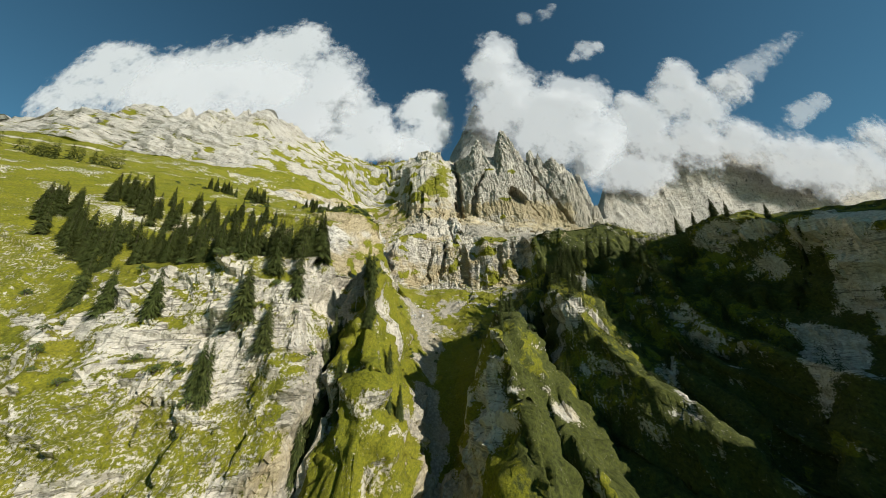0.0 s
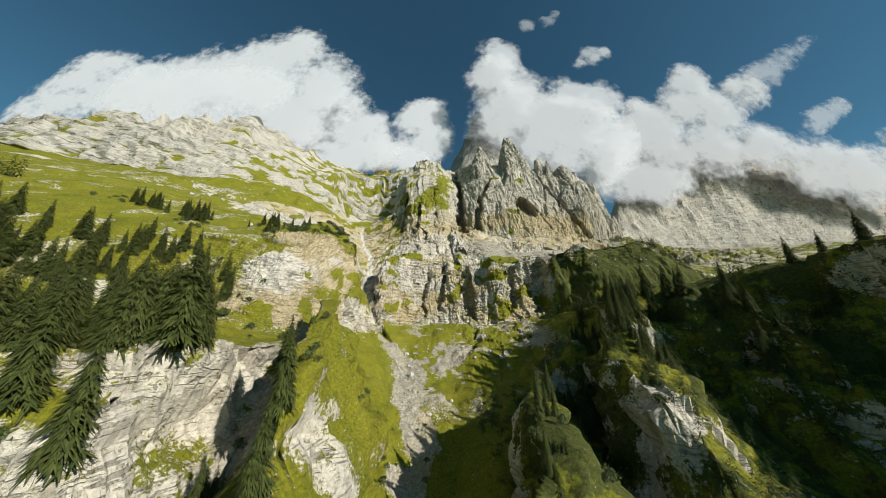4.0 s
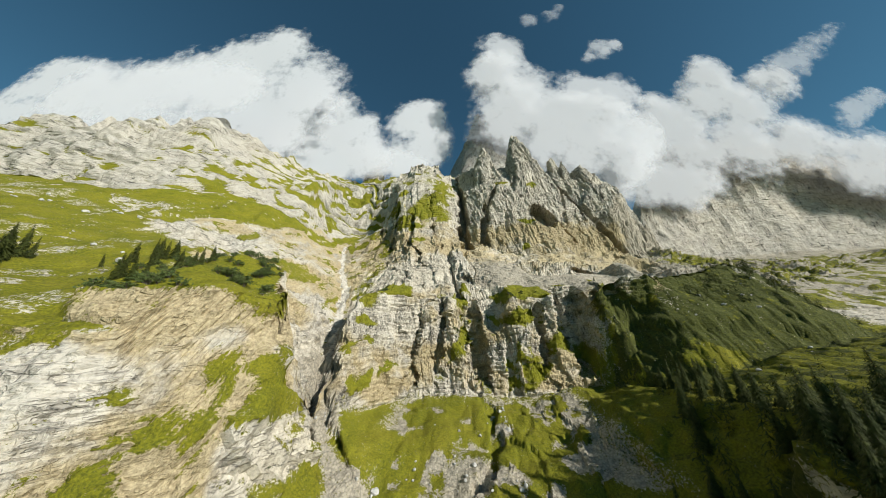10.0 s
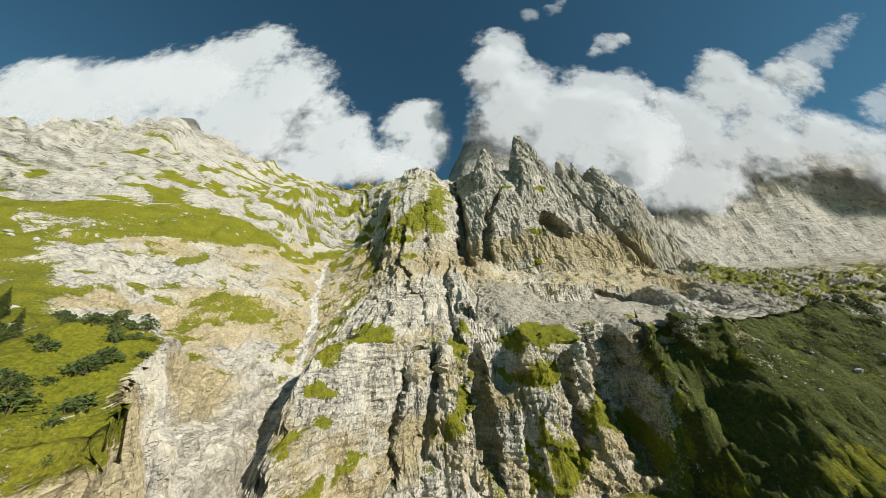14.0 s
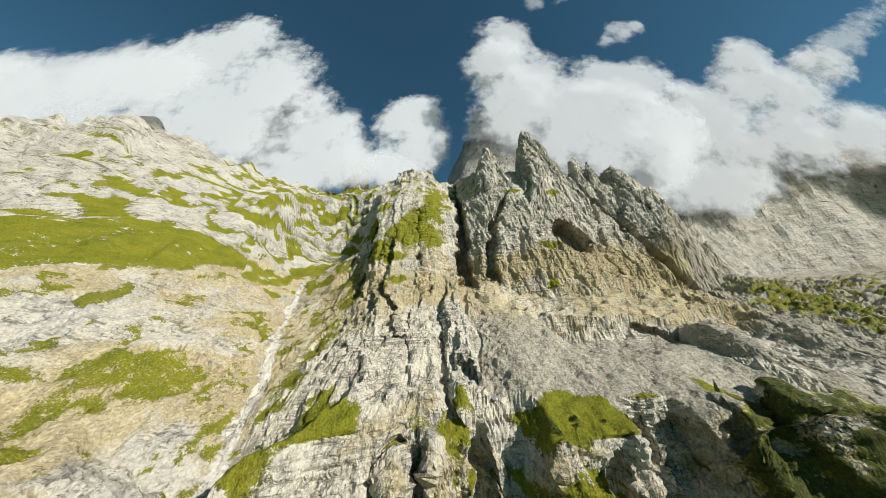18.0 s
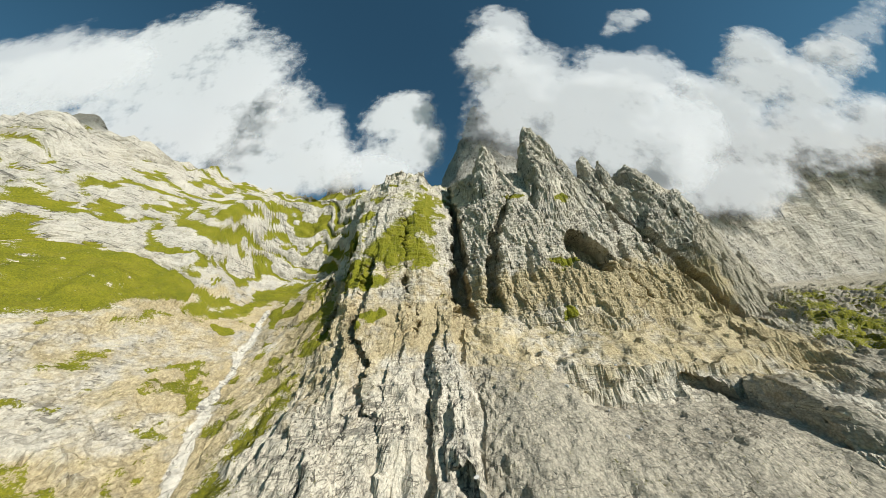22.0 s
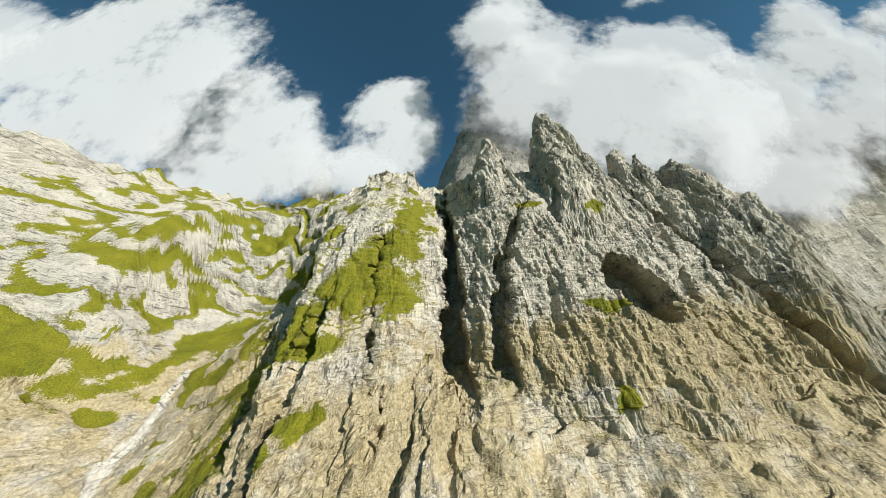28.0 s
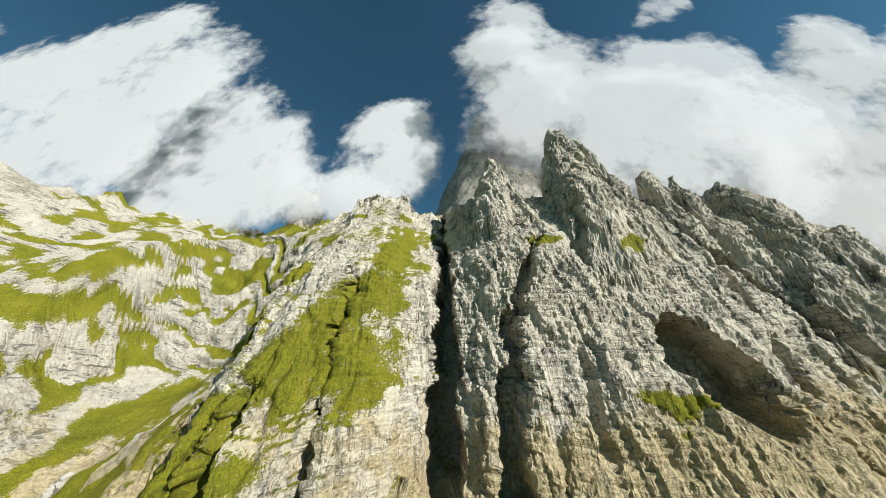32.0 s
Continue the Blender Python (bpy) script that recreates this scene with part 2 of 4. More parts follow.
# hollows cut into the slopes: floor line, half width of the floor, rise of the flanks
GULLIES = [
    ([(6, 60, 30), (-2, 110, 62), (-6, 150, 84), (-8, 193, 104), (-24, 240, 124), (-52, 262, 146), (-67, 280, 168)], 5.0, 1.6),
    ([(-64, 272, 158), (-70, 292, 176), (-80, 330, 202)], 3.0, 1.7),
    ([(-80, 330, 202), (-94, 368, 234), (-118, 412, 264), (-141, 456, 292), (-150, 488, 326)], 3.0, 0.42),
    ([(-56, 252, 140), (-64, 270, 148), (-69, 284, 158), (-75, 300, 182), (-78, 312, 200)], 2.2, 5.0),
    ([(-76, 290, 204), (-100, 292, 221), (-135, 302, 232), (-172, 312, 260)], 8.0, 0.45),
    ([(-46, 60, 40), (-47, 95, 70), (-50, 122, 104), (-54, 150, 136)], 2.5, 4.0),
    ([(20, 260, 124), (34, 296, 142), (42, 312, 158), (40, 330, 190)], 3.0, 1.3),
    ([(100, 60, 62), (102, 120, 86), (112, 170, 120), (120, 190, 150)], 4.0, 0.9),
    ([(150, 60, 70), (146, 120, 100), (150, 150, 130), (150, 176, 156)], 4.0, 0.9),
]


def base_sheet():
    xs = columns()
    lines = []
    for name in ORDER:
        px, py, pz = (np.array(c, float) for c in zip(*LINES[name]))
        lines.append(smooth_rows(np.array([np.interp(xs, px, py), np.interp(xs, px, pz)]), 3))
    ys, zs, level = [], [], []
    for k, n in enumerate(STEPS):
        f = np.arange(n + (k == len(STEPS) - 1)) / n
        ys.append(lines[k][0] + f[:, None] * (lines[k + 1][0] - lines[k][0]))
        zs.append(lines[k][1] + f[:, None] * (lines[k + 1][1] - lines[k][1]))
        level.append(k + f)
    y, z, level = np.concatenate(ys), np.concatenate(zs), np.concatenate(level)
    for _ in range(2):
        y[1:-1] = (y[:-2] + 2 * y[1:-1] + y[2:]) / 4
        z[1:-1] = (z[:-2] + 2 * z[1:-1] + z[2:]) / 4
    return np.broadcast_to(xs, y.shape).copy(), y, z, np.broadcast_to(level[:, None], y.shape).copy()


def normals(x, y, z):
    du = np.stack([np.gradient(c, axis=1) for c in (x, y, z)], -1)
    dv = np.stack([np.gradient(c, axis=0) for c in (x, y, z)], -1)
    n = np.cross(du, dv)
    return n / np.maximum(np.linalg.norm(n, axis=-1, keepdims=True), 1e-6)


def shape_sheet():
    x, y, z, level = base_sheet()
    wob = fbm(x / 40, y / 40, z / 40, 3, 5)
    for line, half, fall, *lee in RIDGES:
        d, h, share = along(line, x + 4 * wob, y)
        if lee:
            fall = np.where(x + 4 * wob > np.interp(y, *zip(*[(p[1], p[0]) for p in line[::-1]])), lee[0], fall)
        top = h - fall * np.maximum(d - half, 0) * (1 + 0.35 * wob) - (0.06 if not lee else 0.0) * np.maximum(d - half - 6, 0) ** 2
        z = np.maximum(z, top)
    for line, squeeze, fall, wide, cliff in MESAS:
        d, h, share = along([(p[0], p[1] * squeeze, p[2]) for p in line], x + 2 * wob, y * squeeze)
        z = np.maximum(z, h - fall * np.minimum(d, wide) - cliff * np.maximum(d - wide, 0))
    for line, half, rise in GULLIES:
        d, h, share = along(line, x + 3 * wob, y)
        z = np.minimum(z, h + rise * np.maximum(d - half, 0) ** 1.15 + 0.9 * np.maximum(d - (60 if rise < 0.5 else 22), 0) ** 1.4)
    # rock band across the scree
    m = ease(84, 100, x + 6 * wob) * ease(262, 240, x)
    z = z - 13 * m * (ease(5.25, 5.66, level + 0.03 * wob) - ease(5.68, 5.73, level + 0.03 * wob))
    return x, y, z, level
# TERRAIN END

# ---- materials ----
def material(name):
    m = bpy.data.materials.new(name)
    m.use_nodes = True
    return m, m.node_tree.nodes, m.node_tree.links, m.node_tree.nodes["Principled BSDF"]


def noise_node(nodes, links, where, scale, detail=4.0, rough=0.55, stretch=None):
    if stretch:
        mapping = nodes.new("ShaderNodeMapping")
        mapping.inputs["Scale"].default_value = stretch
        links.new(where, mapping.inputs[0])
        where = mapping.outputs[0]
    n = nodes.new("ShaderNodeTexNoise")
    n.inputs["Scale"].default_value, n.inputs["Detail"].default_value, n.inputs["Roughness"].default_value = scale, detail, rough
    links.new(where, n.inputs["Vector"])
    return n.outputs[0]


def ramp(nodes, links, value, stops):
    r = nodes.new("ShaderNodeValToRGB")
    while len(r.color_ramp.elements) < len(stops):
        r.color_ramp.elements.new(0.5)
    for e, (at, colour) in zip(r.color_ramp.elements, stops):
        e.position, e.color = at, (*colour, 1) if len(colour) == 3 else colour
    links.new(value, r.inputs[0])
    return r.outputs[0]


def mix(nodes, links, factor, a, b, mode="MIX"):
    m = nodes.new("ShaderNodeMix")
    m.data_type, m.blend_type = "RGBA", mode
    for socket, v in ((m.inputs[0], factor), (m.inputs[6], a), (m.inputs[7], b)):
        if isinstance(v, (int, float)):
            socket.default_value = v
        elif isinstance(v, tuple):
            socket.default_value = (*v, 1)
        else:
            links.new(v, socket)
    return m.outputs[2]


def maths(nodes, links, op, a, b=0.0, c=0.0):
    m = nodes.new("ShaderNodeMath")
    m.operation = op
    for socket, v in zip(m.inputs, (a, b, c)):
        if isinstance(v, (int, float)):
            socket.default_value = v
        else:
            links.new(v, socket)
    return m.outputs[0]


def between(nodes, links, value, lo, hi):
    m = nodes.new("ShaderNodeMapRange")
    m.interpolation_type = "SMOOTHSTEP"
    m.inputs[1].default_value, m.inputs[2].default_value = lo, hi
    links.new(value, m.inputs[0])
    return m.outputs[0]


def attribute(nodes, name):
    a = nodes.new("ShaderNodeAttribute")
    a.attribute_name = name
    return a.outputs["Fac"]


def make_terrain_material():
    m, nodes, links, bsdf = material("limestone_and_turf")
    where = nodes.new("ShaderNodeNewGeometry").outputs["Position"]
    big = noise_node(nodes, links, where, 0.018, 3)
    mid = noise_node(nodes, links, where, 0.11, 5, 0.6)
    fine = noise_node(nodes, links, where, 0.9, 5, 0.72)
    streak = noise_node(nodes, links, where, 1.0, 4, 0.6, (0.22, 0.22, 0.03))
    strata = noise_node(nodes, links, where, 1.0, 4, 0.6, (0.03, 0.03, 0.55))
    # rock
    rock = ramp(nodes, links, mid, [(0.3, (0.39, 0.375, 0.335)), (0.5, (0.54, 0.51, 0.44)), (0.7, (0.65, 0.62, 0.54))])
    rock = mix(nodes, links, between(nodes, links, big, 0.40, 0.64), rock, (0.58, 0.535, 0.44))
    rock = mix(nodes, links, 0.4, rock, ramp(nodes, links, fine, [(0.36, (0.20, 0.195, 0.18)), (0.5, (0.48, 0.46, 0.41)), (0.64, (0.78, 0.75, 0.67))]))
    flute, slab, dim = (attribute(nodes, k) for k in ("flute", "slab", "dim"))
    # dim greys the rock; on the far wall it paints haze into the colour
    rock = mix(nodes, links, maths(nodes, links, "MULTIPLY", dim, 0.7), rock, ramp(nodes, links, fine, [(0.3, (0.20, 0.205, 0.21)), (0.7, (0.36, 0.36, 0.36))]))
    rock = mix(nodes, links, maths(nodes, links, "MULTIPLY", attribute(nodes, "pale"), 0.7), rock, ramp(nodes, links, mid, [(0.3, (0.50, 0.485, 0.45)), (0.65, (0.66, 0.64, 0.585))]))
    rock = mix(nodes, links, maths(nodes, links, "MULTIPLY", between(nodes, links, streak, 0.55, 0.66), 0.5), rock, (0.22, 0.21, 0.185))
    # cracks and the shade painted in them: upright in the walls, slanting in the slabs, level along the beds; whole
    # stretches stay sound
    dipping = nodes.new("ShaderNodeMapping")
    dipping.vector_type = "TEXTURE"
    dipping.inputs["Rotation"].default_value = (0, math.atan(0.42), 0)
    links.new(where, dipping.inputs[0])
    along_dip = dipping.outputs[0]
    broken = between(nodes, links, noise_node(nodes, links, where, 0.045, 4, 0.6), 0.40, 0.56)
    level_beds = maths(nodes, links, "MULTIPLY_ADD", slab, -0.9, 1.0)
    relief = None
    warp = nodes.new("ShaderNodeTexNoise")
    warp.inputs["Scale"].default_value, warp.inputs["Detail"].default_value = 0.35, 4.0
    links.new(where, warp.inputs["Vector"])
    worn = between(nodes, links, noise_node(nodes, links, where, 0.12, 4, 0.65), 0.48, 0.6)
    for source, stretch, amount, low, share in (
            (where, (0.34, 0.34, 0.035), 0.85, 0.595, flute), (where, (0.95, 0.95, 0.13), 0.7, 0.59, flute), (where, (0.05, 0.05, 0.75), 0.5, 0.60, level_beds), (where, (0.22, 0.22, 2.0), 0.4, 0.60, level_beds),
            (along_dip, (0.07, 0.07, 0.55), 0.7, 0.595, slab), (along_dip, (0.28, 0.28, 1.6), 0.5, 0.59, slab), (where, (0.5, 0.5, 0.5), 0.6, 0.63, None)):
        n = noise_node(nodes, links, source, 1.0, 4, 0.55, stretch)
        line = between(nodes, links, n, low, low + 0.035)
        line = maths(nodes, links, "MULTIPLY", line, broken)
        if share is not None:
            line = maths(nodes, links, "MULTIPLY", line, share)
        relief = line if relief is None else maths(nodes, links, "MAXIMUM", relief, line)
        # near-black puts the shade of the cracks into the rock colour
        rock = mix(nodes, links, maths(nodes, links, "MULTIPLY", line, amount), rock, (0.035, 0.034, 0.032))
    # joints between blocks
    for stretch, share, width in (((0.30, 0.30, 0.07), flute, 0.04), ((0.07, 0.07, 0.42), level_beds, 0.035)):
        joint = nodes.new("ShaderNodeTexVoronoi")
        joint.feature = "DISTANCE_TO_EDGE"
        joint.inputs["Scale"].default_value = 1.0
        size = nodes.new("ShaderNodeMapping")
        size.inputs["Scale"].default_value = stretch
        bent = nodes.new("ShaderNodeMix")
        bent.data_type, bent.blend_type = "RGBA", "ADD"
        bent.inputs[0].default_value = 0.35
        links.new(where, size.inputs[0])
        links.new(size.outputs[0], bent.inputs[6])
        links.new(warp.outputs["Color"], bent.inputs[7])
        links.new(bent.outputs[2], joint.inputs["Vector"])
        line = maths(nodes, links, "SUBTRACT", 1.0, between(nodes, links, joint.outputs["Distance"], width * 0.4, width * 1.6))
        line = maths(nodes, links, "MULTIPLY", line, worn)
        line = maths(nodes, links, "MULTIPLY", line, share)
        relief = maths(nodes, links, "MAXIMUM", relief, line)
        rock = mix(nodes, links, maths(nodes, links, "MULTIPLY", line, 0.4), rock, (0.06, 0.058, 0.054))
    ribbing = maths(nodes, links, "MULTIPLY", noise_node(nodes, links, where, 1.0, 3, 0.6, (0.42, 0.42, 0.03)), flute)
    # loose stones
    pebble = nodes.new("ShaderNodeTexVoronoi")
    pebble.inputs["Scale"].default_value = 0.9
    links.new(where, pebble.inputs["Vector"])
    stones = ramp(nodes, links, noise_node(nodes, links, where, 0.5, 6, 0.7), [(0.3, (0.34, 0.315, 0.26)), (0.7, (0.50, 0.465, 0.385))])
    stones = mix(nodes, links, maths(nodes, links, "MULTIPLY", between(nodes, links, pebble.outputs["Distance"], 0.3, 0.75), 0.45), stones, (0.13, 0.125, 0.11))
    scree = between(nodes, links, maths(nodes, links, "ADD", attribute(nodes, "scree"), maths(nodes, links, "MULTIPLY_ADD", mid, 0.9, -0.45)), 0.35, 0.65)
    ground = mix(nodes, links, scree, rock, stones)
    ochre = between(nodes, links, maths(nodes, links, "ADD", attribute(nodes, "ochre"), maths(nodes, links, "MULTIPLY_ADD", mid, 1.4, -0.7)), 0.35, 0.95)
    ground = mix(nodes, links, maths(nodes, links, "MULTIPLY", ochre, 0.85), ground, ramp(nodes, links, fine, [(0.35, (0.25, 0.20, 0.105)), (0.65, (0.53, 0.45, 0.275))]))
    # turf
    turf = ramp(nodes, links, noise_node(nodes, links, where, 0.06, 5, 0.6), [(0.3, (0.068, 0.082, 0.010)), (0.5, (0.155, 0.150, 0.010)), (0.72, (0.235, 0.200, 0.026))])
    turf = mix(nodes, links, 0.6, turf, ramp(nodes, links, noise_node(nodes, links, where, 1.3, 5, 0.75), [(0.35, (0.045, 0.055, 0.007)), (0.65, (0.27, 0.258, 0.014))]))
    cover = maths(nodes, links, "ADD", attribute(nodes, "turf"), maths(nodes, links, "MULTIPLY_ADD", noise_node(nodes, links, where, 0.22, 7, 0.8), 1.6, -0.8))
    cover = maths(nodes, links, "ADD", cover, maths(nodes, links, "MULTIPLY_ADD", noise_node(nodes, links, where, 1.1, 4, 0.7), 2.2, -1.1))
    cover = between(nodes, links, cover, 0.30, 0.64)
    ground = mix(nodes, links, 1.0, ground, (1.0, 0.96, 0.885), "MULTIPLY")
    # dark turf tone: forest floor, and shade painted over spur and knoll
    dark_shaded_turf = between(nodes, links, maths(nodes, links, "ADD", attribute(nodes, "dark_shaded_turf"), maths(nodes, links, "MULTIPLY_ADD", noise_node(nodes, links, where, 0.16, 6, 0.7), 2.4, -1.2)), 0.35, 0.6)
    turf = mix(nodes, links, dark_shaded_turf, turf, ramp(nodes, links, noise_node(nodes, links, where, 0.9, 5, 0.7), [(0.3, (0.026, 0.032, 0.008)), (0.7, (0.095, 0.104, 0.018))]))
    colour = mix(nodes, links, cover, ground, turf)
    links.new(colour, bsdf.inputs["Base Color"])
    bsdf.inputs["Roughness"].default_value = 0.92
    bsdf.inputs["Specular IOR Level"].default_value = 0.2
    height = maths(nodes, links, "ADD", maths(nodes, links, "MULTIPLY", fine, 0.9), maths(nodes, links, "MULTIPLY", strata, 0.45))
    bare = maths(nodes, links, "MULTIPLY_ADD", cover, -0.7, 0.7)
    height = maths(nodes, links, "SUBTRACT", height, maths(nodes, links, "MULTIPLY", relief, bare))
    height = maths(nodes, links, "ADD", height, maths(nodes, links, "MULTIPLY", ribbing, 2.2))
    height = maths(nodes, links, "ADD", height, maths(nodes, links, "MULTIPLY", mid, 0.9))
    bump = nodes.new("ShaderNodeBump")
    bump.inputs["Strength"].default_value, bump.inputs["Distance"].default_value = 0.85, 1.0
    links.new(height, bump.inputs["Height"])
    links.new(bump.outputs[0], bsdf.inputs["Normal"])
    return m


def make_needle_material():
    m, nodes, links, bsdf = material("spruce_needles")
    info = nodes.new("ShaderNodeObjectInfo").outputs["Random"]
    where = nodes.new("ShaderNodeNewGeometry").outputs["Position"]
    n = noise_node(nodes, links, where, 0.9, 3)
    c = ramp(nodes, links, n, [(0.3, (0.018, 0.026, 0.008)), (0.7, (0.085, 0.094, 0.020))])
    c = mix(nodes, links, maths(nodes, links, "MULTIPLY", info, 0.5), c, (0.045, 0.062, 0.012))
    links.new(c, bsdf.inputs["Base Color"])
    bsdf.inputs["Roughness"].default_value = 0.7
    bsdf.inputs["Specular IOR Level"].default_value = 0.15
    return m


def make_plain(name, low, high, scale, rough=0.9):
    m, nodes, links, bsdf = material(name)
    where = nodes.new("ShaderNodeNewGeometry").outputs["Position"]
    links.new(ramp(nodes, links, noise_node(nodes, links, where, scale, 5, 0.65), [(0.3, low), (0.7, high)]), bsdf.inputs["Base Color"])
    bsdf.inputs["Roughness"].default_value = rough
    return m


def make_cloud_material():
    m = bpy.data.materials.new("cloud_vapour")
    m.use_nodes = True
    nodes, links = m.node_tree.nodes, m.node_tree.links
    nodes.remove(nodes["Principled BSDF"])
    where = nodes.new("ShaderNodeNewGeometry").outputs["Position"]
    puff = noise_node(nodes, links, where, 0.014, 6, 0.5)
    wisp = noise_node(nodes, links, where, 0.045, 6, 0.62)
    body = maths(nodes, links, "ADD", attribute(nodes, "thick"), maths(nodes, links, "MULTIPLY_ADD", puff, 2.6, -1.3))
    body = maths(nodes, links, "ADD", body, maths(nodes, links, "MULTIPLY_ADD", wisp, 1.7, -0.85))
    alpha = maths(nodes, links, "MULTIPLY", between(nodes, links, body, 0.0, 1.2), attribute(nodes, "veil"))
    diffuse, through_light, clear = (nodes.new("ShaderNodeBsdf" + k) for k in ("Diffuse", "Translucent", "Transparent"))
    for shader in (diffuse, through_light):
        shader.inputs["Color"].default_value = (0.535, 0.545, 0.56, 1)
    # vapour scatters alike whichever way its surface lies
    lit = nodes.new("ShaderNodeVectorMath")
    lit.operation = "ADD"
    lit.inputs[1].default_value = SUN * 1.6
    links.new(nodes.new("ShaderNodeNewGeometry").outputs["Normal"], lit.inputs[0])
    unit = nodes.new("ShaderNodeVectorMath")
    unit.operation = "NORMALIZE"
    links.new(lit.outputs[0], unit.inputs[0])
    links.new(unit.outputs[0], diffuse.inputs["Normal"])
    both, out = nodes.new("ShaderNodeMixShader"), nodes.new("ShaderNodeMixShader")
    both.inputs[0].default_value = 0.3
    links.new(diffuse.outputs[0], both.inputs[1])
    links.new(through_light.outputs[0], both.inputs[2])
    links.new(alpha, out.inputs[0])
    links.new(clear.outputs[0], out.inputs[1])
    links.new(both.outputs[0], out.inputs[2])
    links.new(out.outputs[0], nodes["Material Output"].inputs[0])
    return m


ROCK = make_terrain_material()
NEEDLES = make_needle_material()
BARK = make_plain("spruce_bark", (0.05, 0.04, 0.03), (0.12, 0.095, 0.07), 2.0)
LEAVES = make_plain("shrub_leaves", (0.03, 0.055, 0.010), (0.11, 0.14, 0.025), 1.2, 0.8)
STONE = make_plain("weathered_limestone", (0.24, 0.235, 0.22), (0.58, 0.56, 0.50), 0.8)
VAPOUR = make_cloud_material()

# ---- large structure ----
# clefts in the walls, seen from the south: foot and head in (x, z), half widths there, depth
CLEFTS = [
    ((38, 316), (34, 470), 7, 4, 38), ((34, 470), (30, 530), 4, 3, 26), ((62, 318), (73, 386), 6, 4, 18), ((73, 386), (98, 440), 4, 3, 13), ((-2, 300), (-11, 341), 2.5, 2.5, 8), ((-11, 341), (-23, 425), 2.5, 3, 10), ((-66, 300), (-70, 392), 3, 2, 7),
    ((-18, 262), (-40, 302), 3, 3, 9), ((-40, 302), (-44, 360), 3, 2, 8), ((264, 300), (205, 430), 4, 3, 14), ((196, 318), (160, 380), 2.5, 2, 7), ((31, 158), (26, 216), 4, 4, 12),
    ((120, 420), (132, 470), 3, 2, 7), ((95, 335), (100, 372), 2, 1.5, 5), ((190, 345), (205, 420), 3, 2, 7),
    ((-96, 345), (-80, 430), 3, 2, 8), ((74, 168), (78, 210), 3, 3, 11), ((106, 168), (104, 224), 12, 13, 17), ((-2, 165), (2, 212), 2.5, 2.5, 8), ((-20, 160), (-14, 205), 2, 2, 6),
]
# caves and niches: centre in (x, z), half width, half height, depth, and the levels they lie between
NICHES = [((153, 361), 19, 20, 34, 6, 7.4), ((27, 241), 4.5, 6, 9, 5, 6), ((166, 258), 14, 6, 12, 5, 6)]


def carve(x, y, z, level):
    wob = 2.2 * fbm(x / 7, y / 9, z / 9, 3, 77) + 2.5 * value_noise(x / 30, y / 30, z / 16, 78)
    for (x0, z0), (x1, z1), h0, h1, depth in CLEFTS:
        f = (z - z0) / (z1 - z0)
        half = h0 + np.clip(f, 0, 1) * (h1 - h0)
        ends = ease(-0.12, 0.06, f) * ease(1.15, 0.9, f)
        d = np.abs(x + wob - x0 - f * (x1 - x0))
        low = 4.0 if z0 < 230 else 5.3
        y = y + depth * ends * (1 - ease(half * 0.75, half * 1.1 + 1.0, d)) * (level > low) * (level < (5.3 if z0 < 230 else 8.3))
    for (cx, cz), a, b, depth, low, high in NICHES:
        r = np.hypot((x + 0.6 * wob - cx) / a, (z + 0.8 * wob + 0.45 * (x - cx) - cz) / b)
        hollow = (1 - ease(0.75, 1.1, r)) * (level > low) * (level < high)
        x, y = x + 0.3 * depth * hollow, y + depth * hollow
    return x, y, z


def bedding(x, y, z, dip, period, seed, warp=0.5):
    """Phase of tilted rock beds, 0 to 1 from the foot of a bed to its top."""
    bed = (z + dip * x) / period + warp * fbm(x / 30, y / 30, z / 30, 3, seed)
    return bed - np.floor(bed)


def zones(x, level):
    """How far a place belongs to the west slabs, the buttress, the east face and the walls below."""
    face = ease(5.85, 6.15, level) * ease(8.6, 8.2, level)
    slabs = ease(-85, -125, x) * ease(5.9, 6.1, level) * ease(8.6, 8.2, level)
    pillars = ease(-125, -85, x) * ease(40, 32, x) * np.maximum(face, ease(4.95, 5.1, level) * ease(6.2, 6.0, level) * ease(-80, -66, x))
    fluted = ease(36, 46, x) * ease(420, 300, x) * face
    wall = ease(3.9, 4.1, level) * ease(5.15, 4.95, level) * ease(-80, -64, x) * ease(260, 180, x)
    return face, slabs, pillars, fluted, wall


